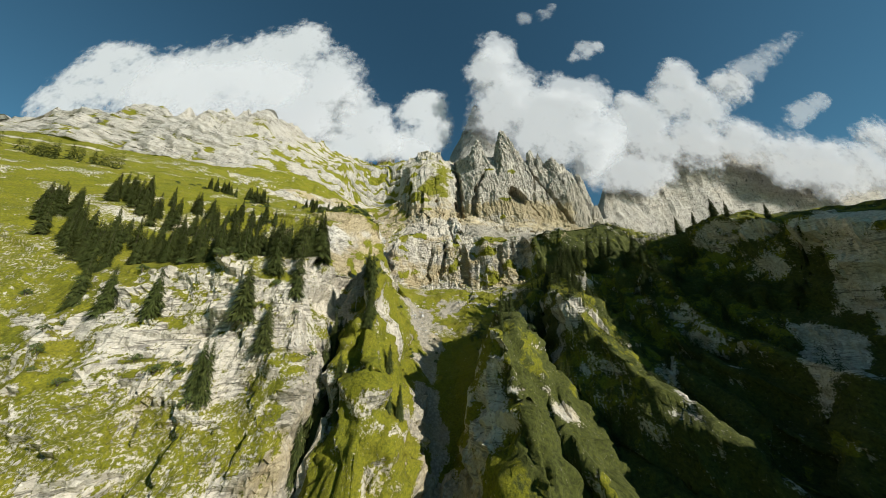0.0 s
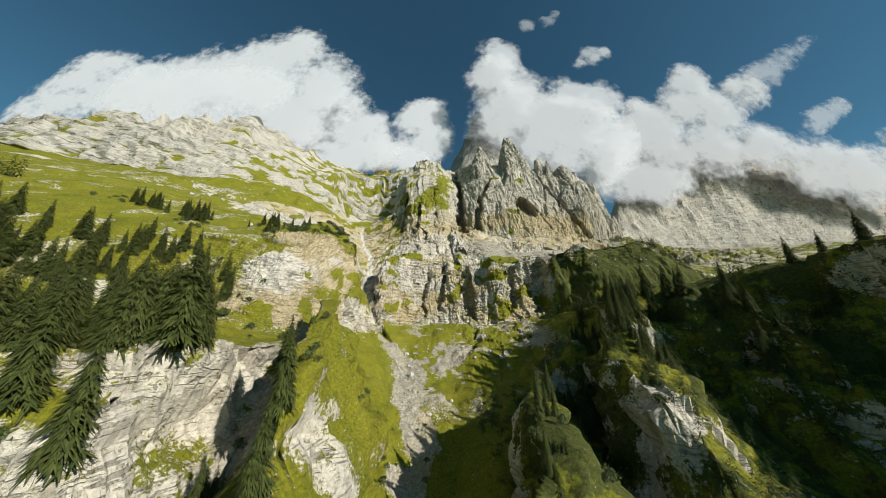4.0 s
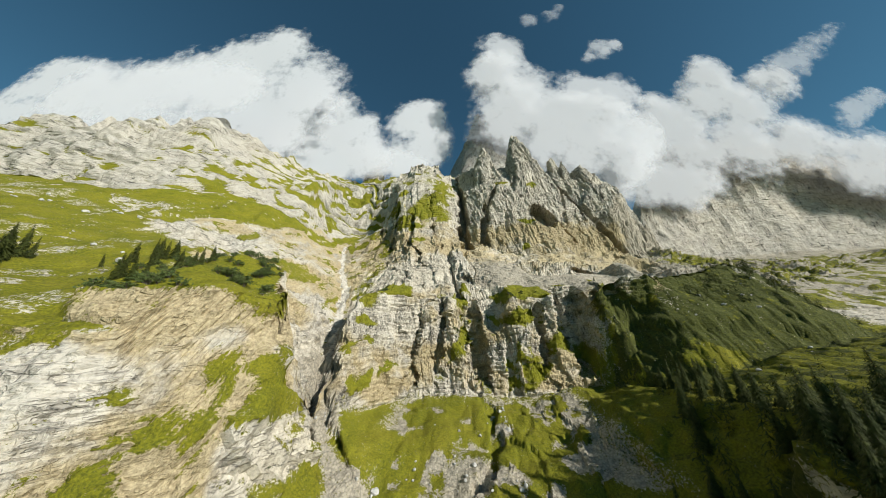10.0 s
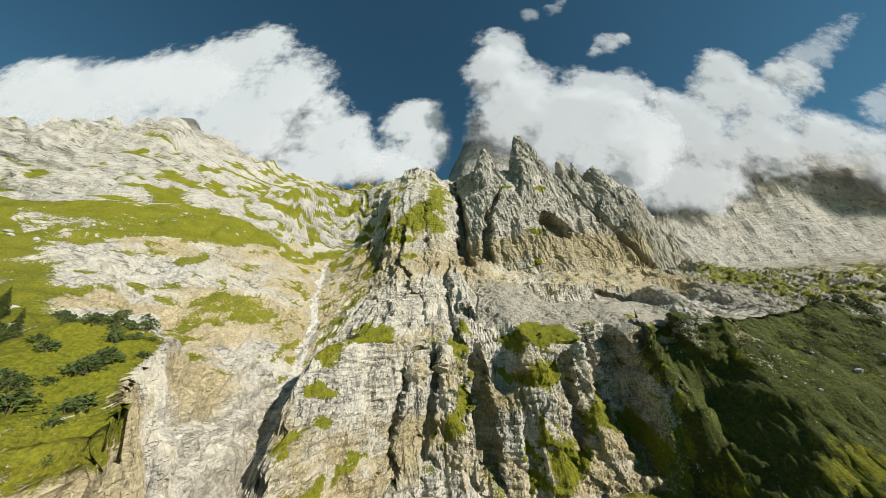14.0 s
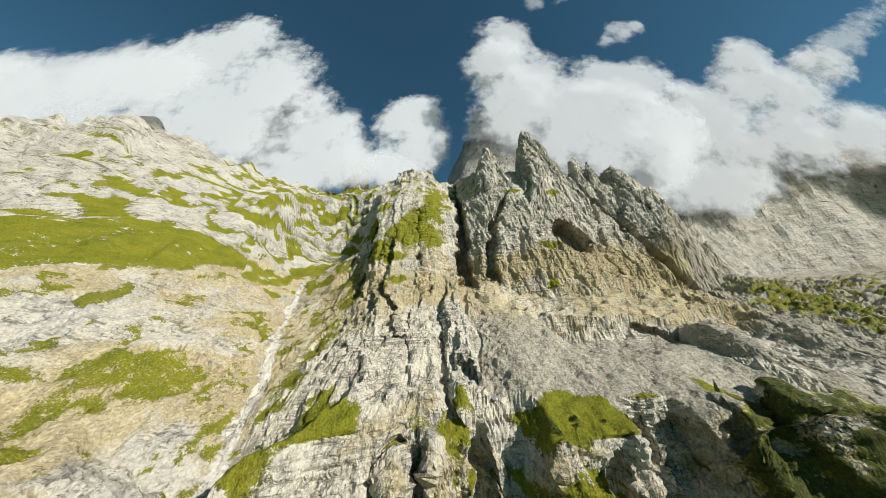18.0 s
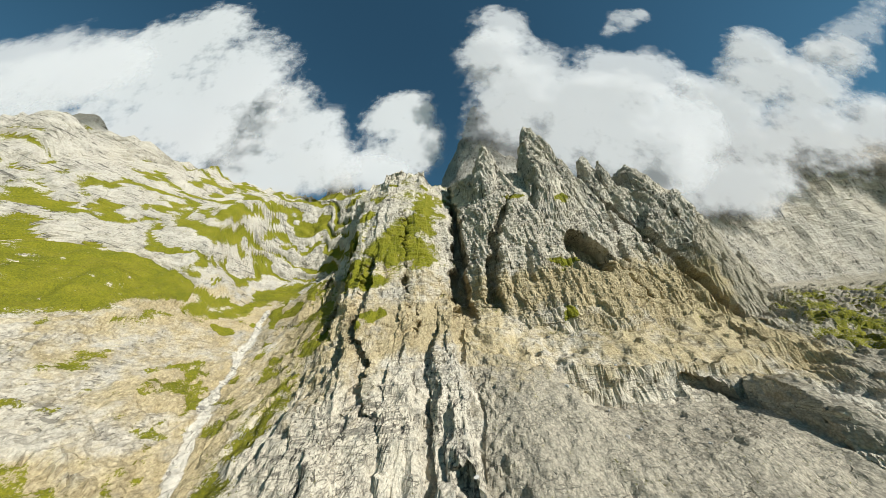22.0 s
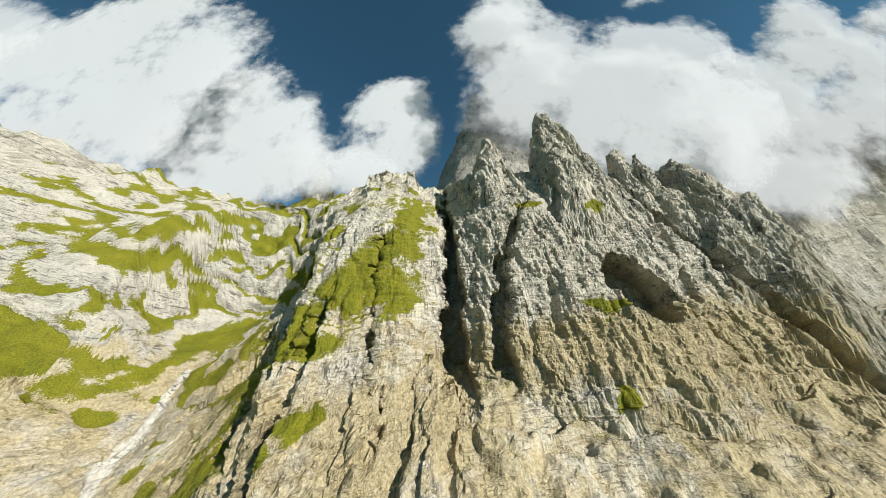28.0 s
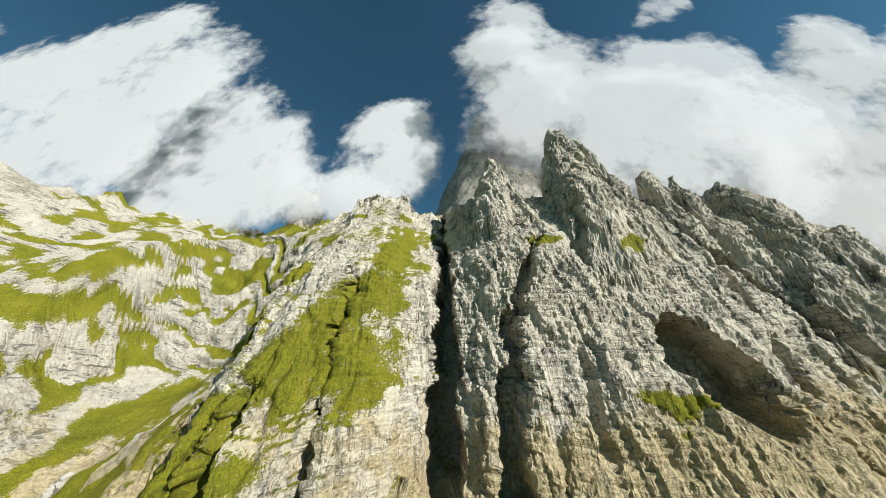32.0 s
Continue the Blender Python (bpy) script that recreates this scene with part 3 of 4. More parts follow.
def weather(x, y, z, level):
    """Relief of the rock and the turf: ribs, ledges, blocks and hummocks along the normals."""
    n = normals(x, y, z)
    steep = ease(0.75, 0.42, n[..., 2])
    face, slabs, pillars, fluted, wall = zones(x, level)
    wx = x + 3 * fbm(x / 22, y / 22, z / 22, 3, 13)
    wz = z + 3 * fbm(x / 22, y / 22, z / 22, 3, 14)
    far = ease(380, 600, np.abs(x))
    d = 0.0
    big = facets(wx / 22, y / 40, wz / 34, 200)
    mid = facets(wx / 8, y / 12, wz / 13, 210)
    # pillars with square edges
    column = value_noise((wx + 0.10 * z) / 13, y / 300, wz / 150, 15) + 0.45 * value_noise((wx + 0.10 * z) / 5.2, y / 120, wz / 60, 16)
    d = d + pillars * (3.6 * (ease(-0.35, -0.1, column) + ease(0.25, 0.45, column) - 1.0) + 1.3 * big + 0.7 * mid)
    # leaning flutes
    lean = x + 0.16 * z + 2.0 * fbm(x / 22, y / 22, z / 22, 3, 13)
    rib = value_noise(lean / 6.5, 0 * y, wz / 26, 22) + 0.6 * value_noise(lean / 2.7, 0 * y, wz / 10, 23)
    d = d + fluted * (1.6 * (ridged(lean / 50, 0 * y, wz / 120, 2, 11) - 0.5) + 0.6 * (ridged(lean / 15, 0 * y, wz / 90, 2, 21) - 0.5)
                      + 1.1 * (ease(-0.35, -0.1, rib) + ease(0.2, 0.4, rib) - 1.0) + 0.7 * ease(-0.1, 0.1, value_noise(lean / 3.1, 0 * y, wz / 15, 26)) + 1.5 * big + 0.8 * mid)
    # tilted slabs
    phase = bedding(x, y, z, 0.42, 33, 41, 0.7)
    d = d + slabs * (4.0 * (np.sin(np.pi * np.clip(phase / 0.8, 0, 1)) - 0.5) + 0.8 * big + 0.5 * mid)
    d = d + wall * (5 * (ridged(wx / 34, 0 * y, wz / 120, 2, 18) - 0.5) + 2.0 * (ease(-0.35, -0.15, column) + ease(0.25, 0.4, column) - 1.0) + 2.2 * big + 1.8 * mid)
    d = d + far * face * (18 * (ridged(lean / 70, y / 160, wz / 240, 3, 24) - 0.5) + 5 * (ridged(lean / 24, y / 60, wz / 70, 3, 25) - 0.5) + 1.5 * big)
    lower = ease(4.05, 3.9, level) * (1 - 0.65 * ease(110, 140, x) * ease(190, 215, y))
    bluff = ease(-60, -66, x) * ease(-140, -110, x) * ease(2.8, 3.1, level) * ease(4.4, 4.2, level)
    d = d + lower * (1 - 0.7 * bluff) * (5 * fbm(wx / 24, y / 24, wz / 14, 3, 32) + 4.0 * big + 1.8 * mid)
    scar = ease(-64, -80, x) * ease(4.95, 5.1, level) * ease(6.1, 5.9, level)
    d = d + scar * (2.4 * big + 1.3 * mid)
    # beds: thick ones, then thin
    shelf = bedding(x, y, z, 0.04, 14, 42)
    thin = bedding(x, y, z, 0.04, 3.4, 43, 0.9)
    d = d + (1 - 0.75 * slabs) * (1 - fluted * (0.3 + 0.3 * ease(390, 430, z))) * (1 - 0.5 * lower) * (1 - far) * (1.7 * (ease(0.0, 0.7, shelf) - ease(0.85, 1.0, shelf) - 0.5) + 0.8 * (ease(0.0, 0.5, thin) - ease(0.8, 1.0, thin) - 0.5))
    rough = fbm(x / 4.5, y / 4.5, z / 4.5, 4, 51)
    d = d + (1.0 * facets(wx / 3.4, y / 4.0, wz / 3.2, 220) + 0.75 * facets(wx / 1.9, y / 2.4, wz / 1.5, 230)) * (1 - 0.6 * far) * (1 - 0.5 * slabs) * (1 - 0.62 * fluted) * (1 - 0.55 * pillars) * (1 - 0.45 * wall)
    d = steep * (d + 0.6 * fbm(wx / 11, y / 11, wz / 11, 3, 52) + 0.35 * rough)
    bare = ease(4.95, 5.1, level) * ease(6.1, 5.9, level) * ease(-330, -260, x) * ease(1200, 900, x) * (1 + 2.2 * ease(260, 340, x))
    d = d + (1 - steep) * bare * (1.6 * big + 1.2 * mid + 0.7 * rough) * (1 - 0.85 * ease(30, 60, x) * ease(240, 200, x))
    d = d + (1 - steep) * lower * ease(10, 30, x) * (2.0 * big + 1.2 * mid)
    d = d + (1 - steep) * (2.2 * fbm(x / 26, y / 26, z / 26, 3, 61) + 0.7 * rough * ease(-400, -100, y))
    # stepped ledges under the face, thin beds in the scar
    ledge = ease(5.5, 5.68, level) * ease(6.2, 6.05, level) * ease(24, 60, x) * ease(330, 280, x)
    beds = 0.55 * ease(5.05, 5.2, level) * ease(6.15, 6.0, level) * ease(-300, -230, x) * ease(40, -10, x)
    for mask, tall, seed in ((ledge, 11.0, 45), (np.maximum(beds, 0.5 * ledge), 4.2, 46)):
        f = z / tall + 0.7 * fbm(x / 26, y / 26, z / 20, 3, seed)
        f = f - np.floor(f)
        z = z + mask * tall * 0.85 * (ease(0.5, 0.95, f) - f) * (0.55 + 0.45 * ease(-0.3, 0.3, fbm(x / 40, y / 40, z / 40, 2, seed + 60)))
    # crests broken into teeth
    teeth = ease(7.5, 8.0, level) * ease(8.5, 8.1, level)
    z = z + teeth * (24 * ridged(x / 26, y / 400, 0 * z, 3, 71) - 12) * (1 + 0.7 * far + 0.6 * ease(-250, -330, x))
    d = np.where(level > 9, 0, d)
    return x + n[..., 0] * d, y + n[..., 1] * d, z + n[..., 2] * d, n


# turf on the walls: centre in (x, z), half width, half height
SWARDS = [(-20, 374, 36, 18), (-10, 410, 20, 14), (-2, 452, 14, 16), (-58, 352, 16, 10), (-26, 371, 30, 15), (-44, 339, 20, 10), (-8, 435, 12, 15), (0, 478, 11, 15), (-73, 386, 12, 20), (-24, 392, 14, 14), (2, 360, 10, 10), (-62, 470, 9, 14), (123, 350, 14, 6), (60, 222, 16, 6),
          (-26, 366, 26, 11), (-44, 338, 17, 9), (6, 430, 11, 16), (-19, 392, 10, 16), (-68, 430, 9, 10), (-2, 400, 12, 10), (6, 470, 12, 14), (-160, 350, 16, 18), (126, 350, 11, 6), (104, 440, 14, 5),
          (150, 428, 10, 6), (116, 306, 9, 5), (-30, 308, 7, 5), (-90, 395, 6, 22), (46, 204, 9, 6), (63, 204, 9, 7), (16, 186, 6, 11), (56, 176, 7, 9), (64, 166, 8, 8), (-44, 230, 12, 5), (-46, 204, 8, 5),
          (-44, 168, 6, 6), (60, 224, 14, 4), (14, 212, 5, 4), (-52, 186, 5, 4), (-30, 176, 5, 4), (92, 186, 8, 9), (110, 176, 12, 8), (-8, 505, 9, 6), (-50, 505, 8, 5)]


TOPS = [(-45, 326, 25, 18), (70, 337, 19, 11), (20, 343, 9, 7), (138, 340, 9, 9), (104, 338, 10, 8)]
# bare rock on the ribs of the spur: (x, y, radius)
BONES = [(69, 143, 9), (45, 104, 5), (86, 98, 5), (97, 78, 5), (123, 116, 5), (132, 88, 6), (160, 110, 9), (182, 104, 12), (104, 124, 4)]


def cover(x, y, z, level, n, slope):
    """Turf, loose stone, ochre staining and bleached rock, each 0 to 1."""
    patch = fbm(x / 45, y / 45, z / 30, 3, 91)
    small = fbm(x / 12, y / 12, z / 12, 3, 92)
    face, slabs, pillars, fluted, wall = zones(x, level)
    flat = 0.6 * slope[..., 2] + 0.4 * n[..., 2] + 0.14 * small
    turf = ease(0.50, 0.80, flat + 0.10 * patch)
    low = ease(4.1, 3.9, level)
    shift = -0.2 * ease(20, 30, x) - 0.3 * ease(-52, -44, x) * ease(10, 0, x) * ease(100, 112, y)
    turf = np.maximum(turf, low * ease(0.08 + shift, 0.46 + shift, flat + 0.28 * patch + 0.1 * small) * 0.95)
    turf = np.maximum(turf, low * ease(20, 10, x) * ease(2.9, 2.6, level) * (0.26 + 0.3 * patch + 0.12 * small))
    bluff = ease(-56, -62, x) * ease(-150, -115, x) * ease(2.9, 3.1, level) * ease(4.6, 4.4, level) * ease(0.75, 0.5, slope[..., 2])
    turf = turf * (1 - 0.9 * bluff * ease(0.42, 0.05, small + 0.6 * patch))
    crops = ease(-90, -110, x) * ease(2.2, 2.6, level) * ease(5.0, 4.9, level)
    turf = np.maximum(turf, 0.8 * crops)
    turf = turf * (1 - 0.45 * crops * ease(0.3, 0.5, small + 0.5 * patch))
    # pale slabs show through the grass at the foot of the bluff
    stripped = low * ease(-46, -58, x) * ease(-240, -200, x) * ease(-0.22, 0.06, patch + 0.45 * small) * ease(3.2, 2.9, level)
    turf = turf * (1 - 0.33 * stripped)
    # bare ground round the middle, the east rocks and the west scar
    terrace = ease(4.85, 5.05, level) * ease(6.1, 5.9, level) * ease(-75, -55, x) * (1 - ease(260, 310, x) * ease(-0.1, 0.25, patch))
    scree = terrace * ease(0.42, 0.6, slope[..., 2]) * ease(18, 40, x) * ease(235, 205, x) * (0.15 + 0.85 * ease(5.72, 5.56, level + 0.04 * patch))
    turf = turf * (1 - 0.95 * terrace)
    east = (1 - ease(300, 280, x) * ease(350, 335, y)) * ease(215, 260, x) * ease(3.4, 3.8, level) * ease(6.2, 6.0, level)
    turf = turf * (1 - 0.9 * east * ease(0.45, 0.0, patch + 0.6 * small))
    turf = np.maximum(turf * (1 - 0.8 * ease(280, 340, x) * ease(4.4, 4.8, level)), 0.8 * ease(270, 320, x) * ease(4.2, 4.5, level) * ease(6.0, 5.7, level) * ease(-0.4, 0.1, small + 0.6 * patch))
    scree = np.maximum(scree, 0.75 * east * ease(4.3, 4.6, level))
    lawn = ease(4.03, 4.1, level) * ease(5.06, 5.0, level) * ease(-170, -140, x) * ease(-60, -66, x) * ease(0.45, 0.6, slope[..., 2])
    turf = np.maximum(turf, lawn * ease(0.65, 0.35, small + 0.3 * patch) * 1.15)
    west = ease(-70, -90, x)
    lowest = np.interp(x, (-420, -350, -290, -250, -200, -150, -100), (190, 235, 268, 300, 330, 352, 400)) + 14 * patch
    band = west * ease(5.2, 5.4, level) * ease(6.12, 6.0, level) * ease(lowest - 4, lowest + 6, z) * ease(-110, -150, x)
    turf = np.maximum(turf, band * ease(0.5, 0.25, small + 0.3 * patch))
    scar = west * ease(5.0, 5.06, level) * ease(6.3, 6.1, level) * ease(lowest + 5, lowest - 5, z)
    turf = turf * (1 - scar * (0.97 - 0.75 * ease(0.12, 0.45, small + 0.5 * patch)))
    turf = turf * (1 - 0.75 * fluted) * (1 - 0.5 * wall)
    # grass between the tilted slabs
    phase = bedding(x, y, z, 0.42, 33, 41, 0.7)
    bald = 0.42 * ease(-290, -340, x)
    turf = np.where(slabs > 0.5, ease(0.40 + bald, 0.70 + bald, phase + 0.22 * small + 0.28 * patch), turf)
    wob = 9 * small
    for sx, sz, a, b in SWARDS:
        r = np.hypot((x + wob - sx) / a, (z + 0.6 * wob - sz) / b)
        turf = np.maximum(turf, 1.1 * ease(1.3, 0.6, r) * (level > 3.9) * (level < 8.2) * (0.75 + 0.25 * ease(0.0, 0.35, n[..., 2])))
    # grass on the tops of the wall and over the knoll: (x, y, half widths)
    for px, py, a, b in TOPS:
        top = ease(1.2, 0.85, np.hypot((x - px) / a, (y - py) / b) + 0.25 * small) * (level > 4.6) * (level < 5.6)
        turf = np.maximum(turf, 1.15 * top * ease(0.25, 0.5, slope[..., 2]))
    knoll = ease(1.2, 0.95, np.hypot((x - 195) / 75, (y - 308) / 40) + 0.2 * small) * (level > 3.5) * (level < 5.7) * ease(266, 256, z)
    turf = np.maximum(turf, knoll * (0.95 - 0.5 * ease(0.25, 0.5, small)))
    floor = np.zeros(x.shape)
    for bx, by, r in BONES:
        turf = turf * (1 - 0.95 * low * ease(r + 2, r - 3, np.hypot(x - bx, y - by) + 5 * small))
    d, h, s = along(RIDGES[0][0][3:], x, y)
    turf = turf * (1 - 0.9 * ease(9, 6, d) * low)
    tower = ease(10, 7, d) * low
    for line, half, rise in GULLIES[:3] + GULLIES[5:6]:
        d, h, s = along(line, x, y)
        floor = np.maximum(floor, ease(half + 5, half, d + 7 * small))
    scree = np.maximum(scree, floor)
    strip = np.zeros(x.shape)
    d, h, s = along(GULLIES[1][0][:2] + GULLIES[2][0], x + 3 * small, y)
    strip = ease(3.4, 2.2, d) * ease(0.0, 0.1, s) * (level > 4.6)
    fan = ease(2.9, 3.2, level) * ease(4.05, 3.9, level) * ease(-40, -20, x) * ease(95, 75, x)
    mottle = patch + 0.9 * small + 0.5 * fbm(x / 5, y / 5, z / 5, 2, 93)
    scree = np.maximum(scree, fan * ease(-0.35, 0.2, mottle)) * (1 - strip)
    turf = turf * (1 - 0.9 * np.maximum(floor, fan * ease(-0.35, 0.3, mottle))) * (1 - strip)
    ochre = ease(235, 275, z) * ease(385, 325, z) * ease(5.2, 5.7, level) * (0.9 + 0.35 * patch) * ease(-260, -200, x) * ease(300, 250, x)
    ochre = np.maximum(ochre, 0.9 * scar * (0.72 + patch))
    ochre = np.maximum(ochre, np.maximum(1.3 * bluff, wall) * (0.68 + 0.8 * patch))
    ochre = np.maximum(ochre, ease(5.1, 3.0, level) * 0.5 * (0.45 + patch) * ease(90, 60, x))
    # shade of spur and knoll put into the turf colour, besides darker grass
    dark_shaded_turf = low * ease(14, 30, x) * ease(270, 230, x) * (0.45 + 0.45 * ease(-0.25, 0.3, patch + 0.5 * small)) * (1 - 0.8 * ease(205, 225, y))
    dark_shaded_turf = np.maximum(dark_shaded_turf, 0.4 * ease(128, 145, x) * ease(290, 260, x) * ease(3.2, 3.6, level) * ease(5.2, 5.0, level))
    dark_shaded_turf = np.maximum(dark_shaded_turf, 0.35 * ease(270, 320, x) * ease(4.2, 4.5, level))
    dark_shaded_turf = np.maximum(dark_shaded_turf, 0.76 * knoll)
    pale = np.maximum(0.25 * slabs, ease(4.3, 4.0, level) * ease(2.6, 3.0, level) * ease(-50, -70, x) * 0.9)
    pale = np.maximum(pale, 0.5 * pillars * ease(280, 330, z))
    pale = np.maximum(pale, 0.35 * ease(1.0, 1.5, level) * ease(2.2, 2.0, level) * ease(20, 0, x)) * (0.75 + 0.6 * small)
    pale = np.maximum(pale, np.maximum(0.7 * tower, 0.25 * stripped))
    pale = np.maximum(pale, bluff * (0.6 - 0.4 * patch))
    pale = np.maximum(pale * (1 - 0.8 * ease(5.0, 5.1, level) * ease(6.0, 5.9, level)), strip)
    far = ease(330, 520, x) * ease(4.6, 5.4, level)
    flute = np.clip(pillars + fluted + wall + far + 0.5 * bluff, 0, 1)
    return turf, scree, ochre * (1 - strip) * (1 - far), np.clip(pale, 0, 1), flute, np.clip(np.maximum(slabs, 0.8 * scar), 0, 1), np.clip(0.4 * far + 0.15 * east + 0.34 * scar + 0.12 * wall + 0.62 * slabs + 0.2 * fluted, 0, 1), dark_shaded_turf


gx, gy, gz, glevel = shape_sheet()
gx, gy, gz = carve(gx, gy, gz, glevel)
gx, gy, gz, gslope = weather(gx, gy, gz, glevel)
gn = normals(gx, gy, gz)
COVER = dict(zip(("turf", "scree", "ochre", "pale", "flute", "slab", "dim", "dark_shaded_turf"), cover(gx, gy, gz, glevel, gn, gslope)))


def grid_mesh(name, coords, faces, values, mat, smooth=None):
    used, back = np.unique(faces, return_inverse=True)
    mesh = bpy.data.meshes.new(name)
    mesh.vertices.add(len(used))
    mesh.vertices.foreach_set("co", coords[used].astype(np.float32).ravel())
    mesh.loops.add(faces.size)
    mesh.loops.foreach_set("vertex_index", back.astype(np.int32).ravel())
    mesh.polygons.add(len(faces))
    mesh.polygons.foreach_set("loop_start", np.arange(0, faces.size, 4, dtype=np.int32))
    mesh.polygons.foreach_set("use_smooth", smooth if smooth is not None else np.ones(len(faces), bool))
    mesh.update(calc_edges=True)
    for key, v in values.items():
        mesh.attributes.new(key, "FLOAT", "POINT").data.foreach_set("value", v.ravel()[used].astype(np.float32))
    mesh.materials.append(mat)
    return mesh


def build_land():
    rows, cols = gx.shape
    coords = np.stack([gx, gy, gz], -1).reshape(-1, 3)
    i = (np.arange(rows - 1)[:, None] * cols + np.arange(cols - 1)).ravel()
    faces = np.stack([i, i + 1, i + cols + 1, i + cols], -1)
    fl, fx = glevel.ravel()[i], gx.ravel()[i]
    west = fx < -50
    zone = np.zeros(len(i), int)
    zone[(fl >= 1) & (fl < 4) & west] = 1
    zone[(fl >= 1) & (fl < 4) & (fx > 10)] = 2
    zone[(fl >= 4) & (fl < 6) & (fx < -62)] = 3
    zone[(fl >= 4) & (fl < 5) & (fx >= -62) & (fx < 145)] = 4
    zone[(fl >= 5) & (fl < 6) & (fx >= -62) & (fx < 240)] = 5
    zone[(fl >= 6) & (fl < 9) & (fx < -100)] = 6
    zone[(fl >= 6) & (fl < 9) & (fx >= -100) & (fx < 40)] = 7
    zone[(fl >= 6) & (fl < 9) & (fx >= 40) & (fx < 330)] = 8
    zone[(fl >= 6) & (fl < 9) & (fx >= 330)] = 9
    zone[(fl >= 4) & (fl < 6) & (fx >= 145) & (zone == 0)] = 10
    soft = (COVER["turf"].ravel()[i] > 0.5) | ((np.abs(fx) > 500) & (fl < 5.5))
    names = [
        ("ground", "steep grassy valley floor with rubble and a dark stream gorge", "ground"),
        ("tiered_cliff", "pale limestone cliff in tiers with mossy green ledges", "cliff"),
        ("wooded_spur", "shaded grassy spur with rock ribs and dark gullies", "hillside"),
        ("alpine_meadow", "bright green sloping alpine meadow above a white cliff", "meadow"),
        ("rock_wall", "grey and ochre rock wall with dark clefts and grass tufts", "cliff"),
        ("scree_slope", "grey-brown scree slope below the rock face", "scree"),
        ("rocky_mountainside", "white ribbed limestone mountainside with green bands", "mountain"),
        ("rock_buttress", "steep pale buttress with green grass ledges and cracks", "mountain"),
        ("rock_face", "fluted grey limestone face with a dark cave and ochre base", "mountain"),
        ("distant_rock_wall", "blue-grey distant mountain wall half hidden in cloud", "mountain"),
        ("shelf_meadow", "grassy shelf with stones and shaded turf", "meadow"),
    ]
    for k, (name, label, category) in enumerate(names):
        mesh = grid_mesh(name, coords, faces[zone == k], COVER, ROCK, soft[zone == k])
        tagged(new(name, mesh), label, category, kind="structure")


build_land()
# THINGS

# ---- things ----
def part(name, mesh, parent, label=""):
    ob = new(name, mesh)
    ob.parent = parent
    return tagged(ob, label) if label else ob


def raw_mesh(name, verts, faces, mat, smooth=True):
    mesh = bpy.data.meshes.new(name)
    mesh.from_pydata([tuple(v) for v in verts], [], faces)
    mesh.polygons.foreach_set("use_smooth", np.full(len(mesh.polygons), smooth))
    mesh.materials.append(mat)
    return mesh


def spire_mesh(name, height, rx, ry, lean, seed, rings=46, around=64, sharp=0.8):
    """A weathered rock tower, its top at the origin."""
    h = np.linspace(0, 1, rings)[:, None]
    a = np.linspace(0, 2 * math.pi, around, endpoint=False)[None, :]
    facet = 1 + 0.22 * value_noise(np.cos(a) * 1.6 + 0 * h, np.sin(a) * 1.6 + 0 * h, h * 2.2 + seed, seed)
    r = h ** sharp * facet * 0.97 + 0.03
    x, y, z = rx * r * np.cos(a) + lean[0] * h, ry * r * np.sin(a) + lean[1] * h, -height * h + 0 * a
    wx, wy, wz = x + 31 * seed, y + 17 * seed, z + 7 * seed
    size = min(rx, 40)
    cut = size * 0.22 * (ridged(wx / (size * 0.9), wy / (size * 0.9), wz / (size * 2.2), 4, seed) - 0.5) + 1.1 * fbm(wx / 5, wy / 5, wz / 4, 3, seed + 3)
    step = (wz / 7.0 + 0.5 * fbm(wx / 12, wy / 12, wz / 12, 2, seed + 5)) % 1.0
    cut = (cut + 1.2 * (ease(0, 0.7, step) - ease(0.8, 1, step) - 0.5)) * ease(0, 0.12, h + 0 * a)
    x, y = x + np.cos(a) * cut, y + np.sin(a) * cut
    z = z + 0.1 * size * fbm(wx / 8, wy / 8, wz / 8, 2, seed + 9) * ease(1, 0.6, h)
    coords = np.stack([x, y, z], -1).reshape(-1, 3)
    i = np.arange(rings - 1)[:, None] * around + np.arange(around)
    j = np.arange(rings - 1)[:, None] * around + (np.arange(around) + 1) % around
    faces = np.stack([j, i, i + around, j + around], -1).reshape(-1, 4)
    flat = np.zeros(rings * around)
    return grid_mesh(name, coords, faces, {"turf": flat, "scree": flat, "ochre": flat, "pale": flat + 0.15, "flute": flat + 1, "slab": flat, "dim": flat + 0.8, "dark_shaded_turf": flat}, ROCK)


ob = new("cloudy_summit", spire_mesh("cloudy_summit", 520, 260, 180, (40, 0), 21, 70, 110, 1.1))
ob.location = (108, 700, 812)
tagged(ob, "dark high summit wrapped in white cloud", "mountain", kind="structure")


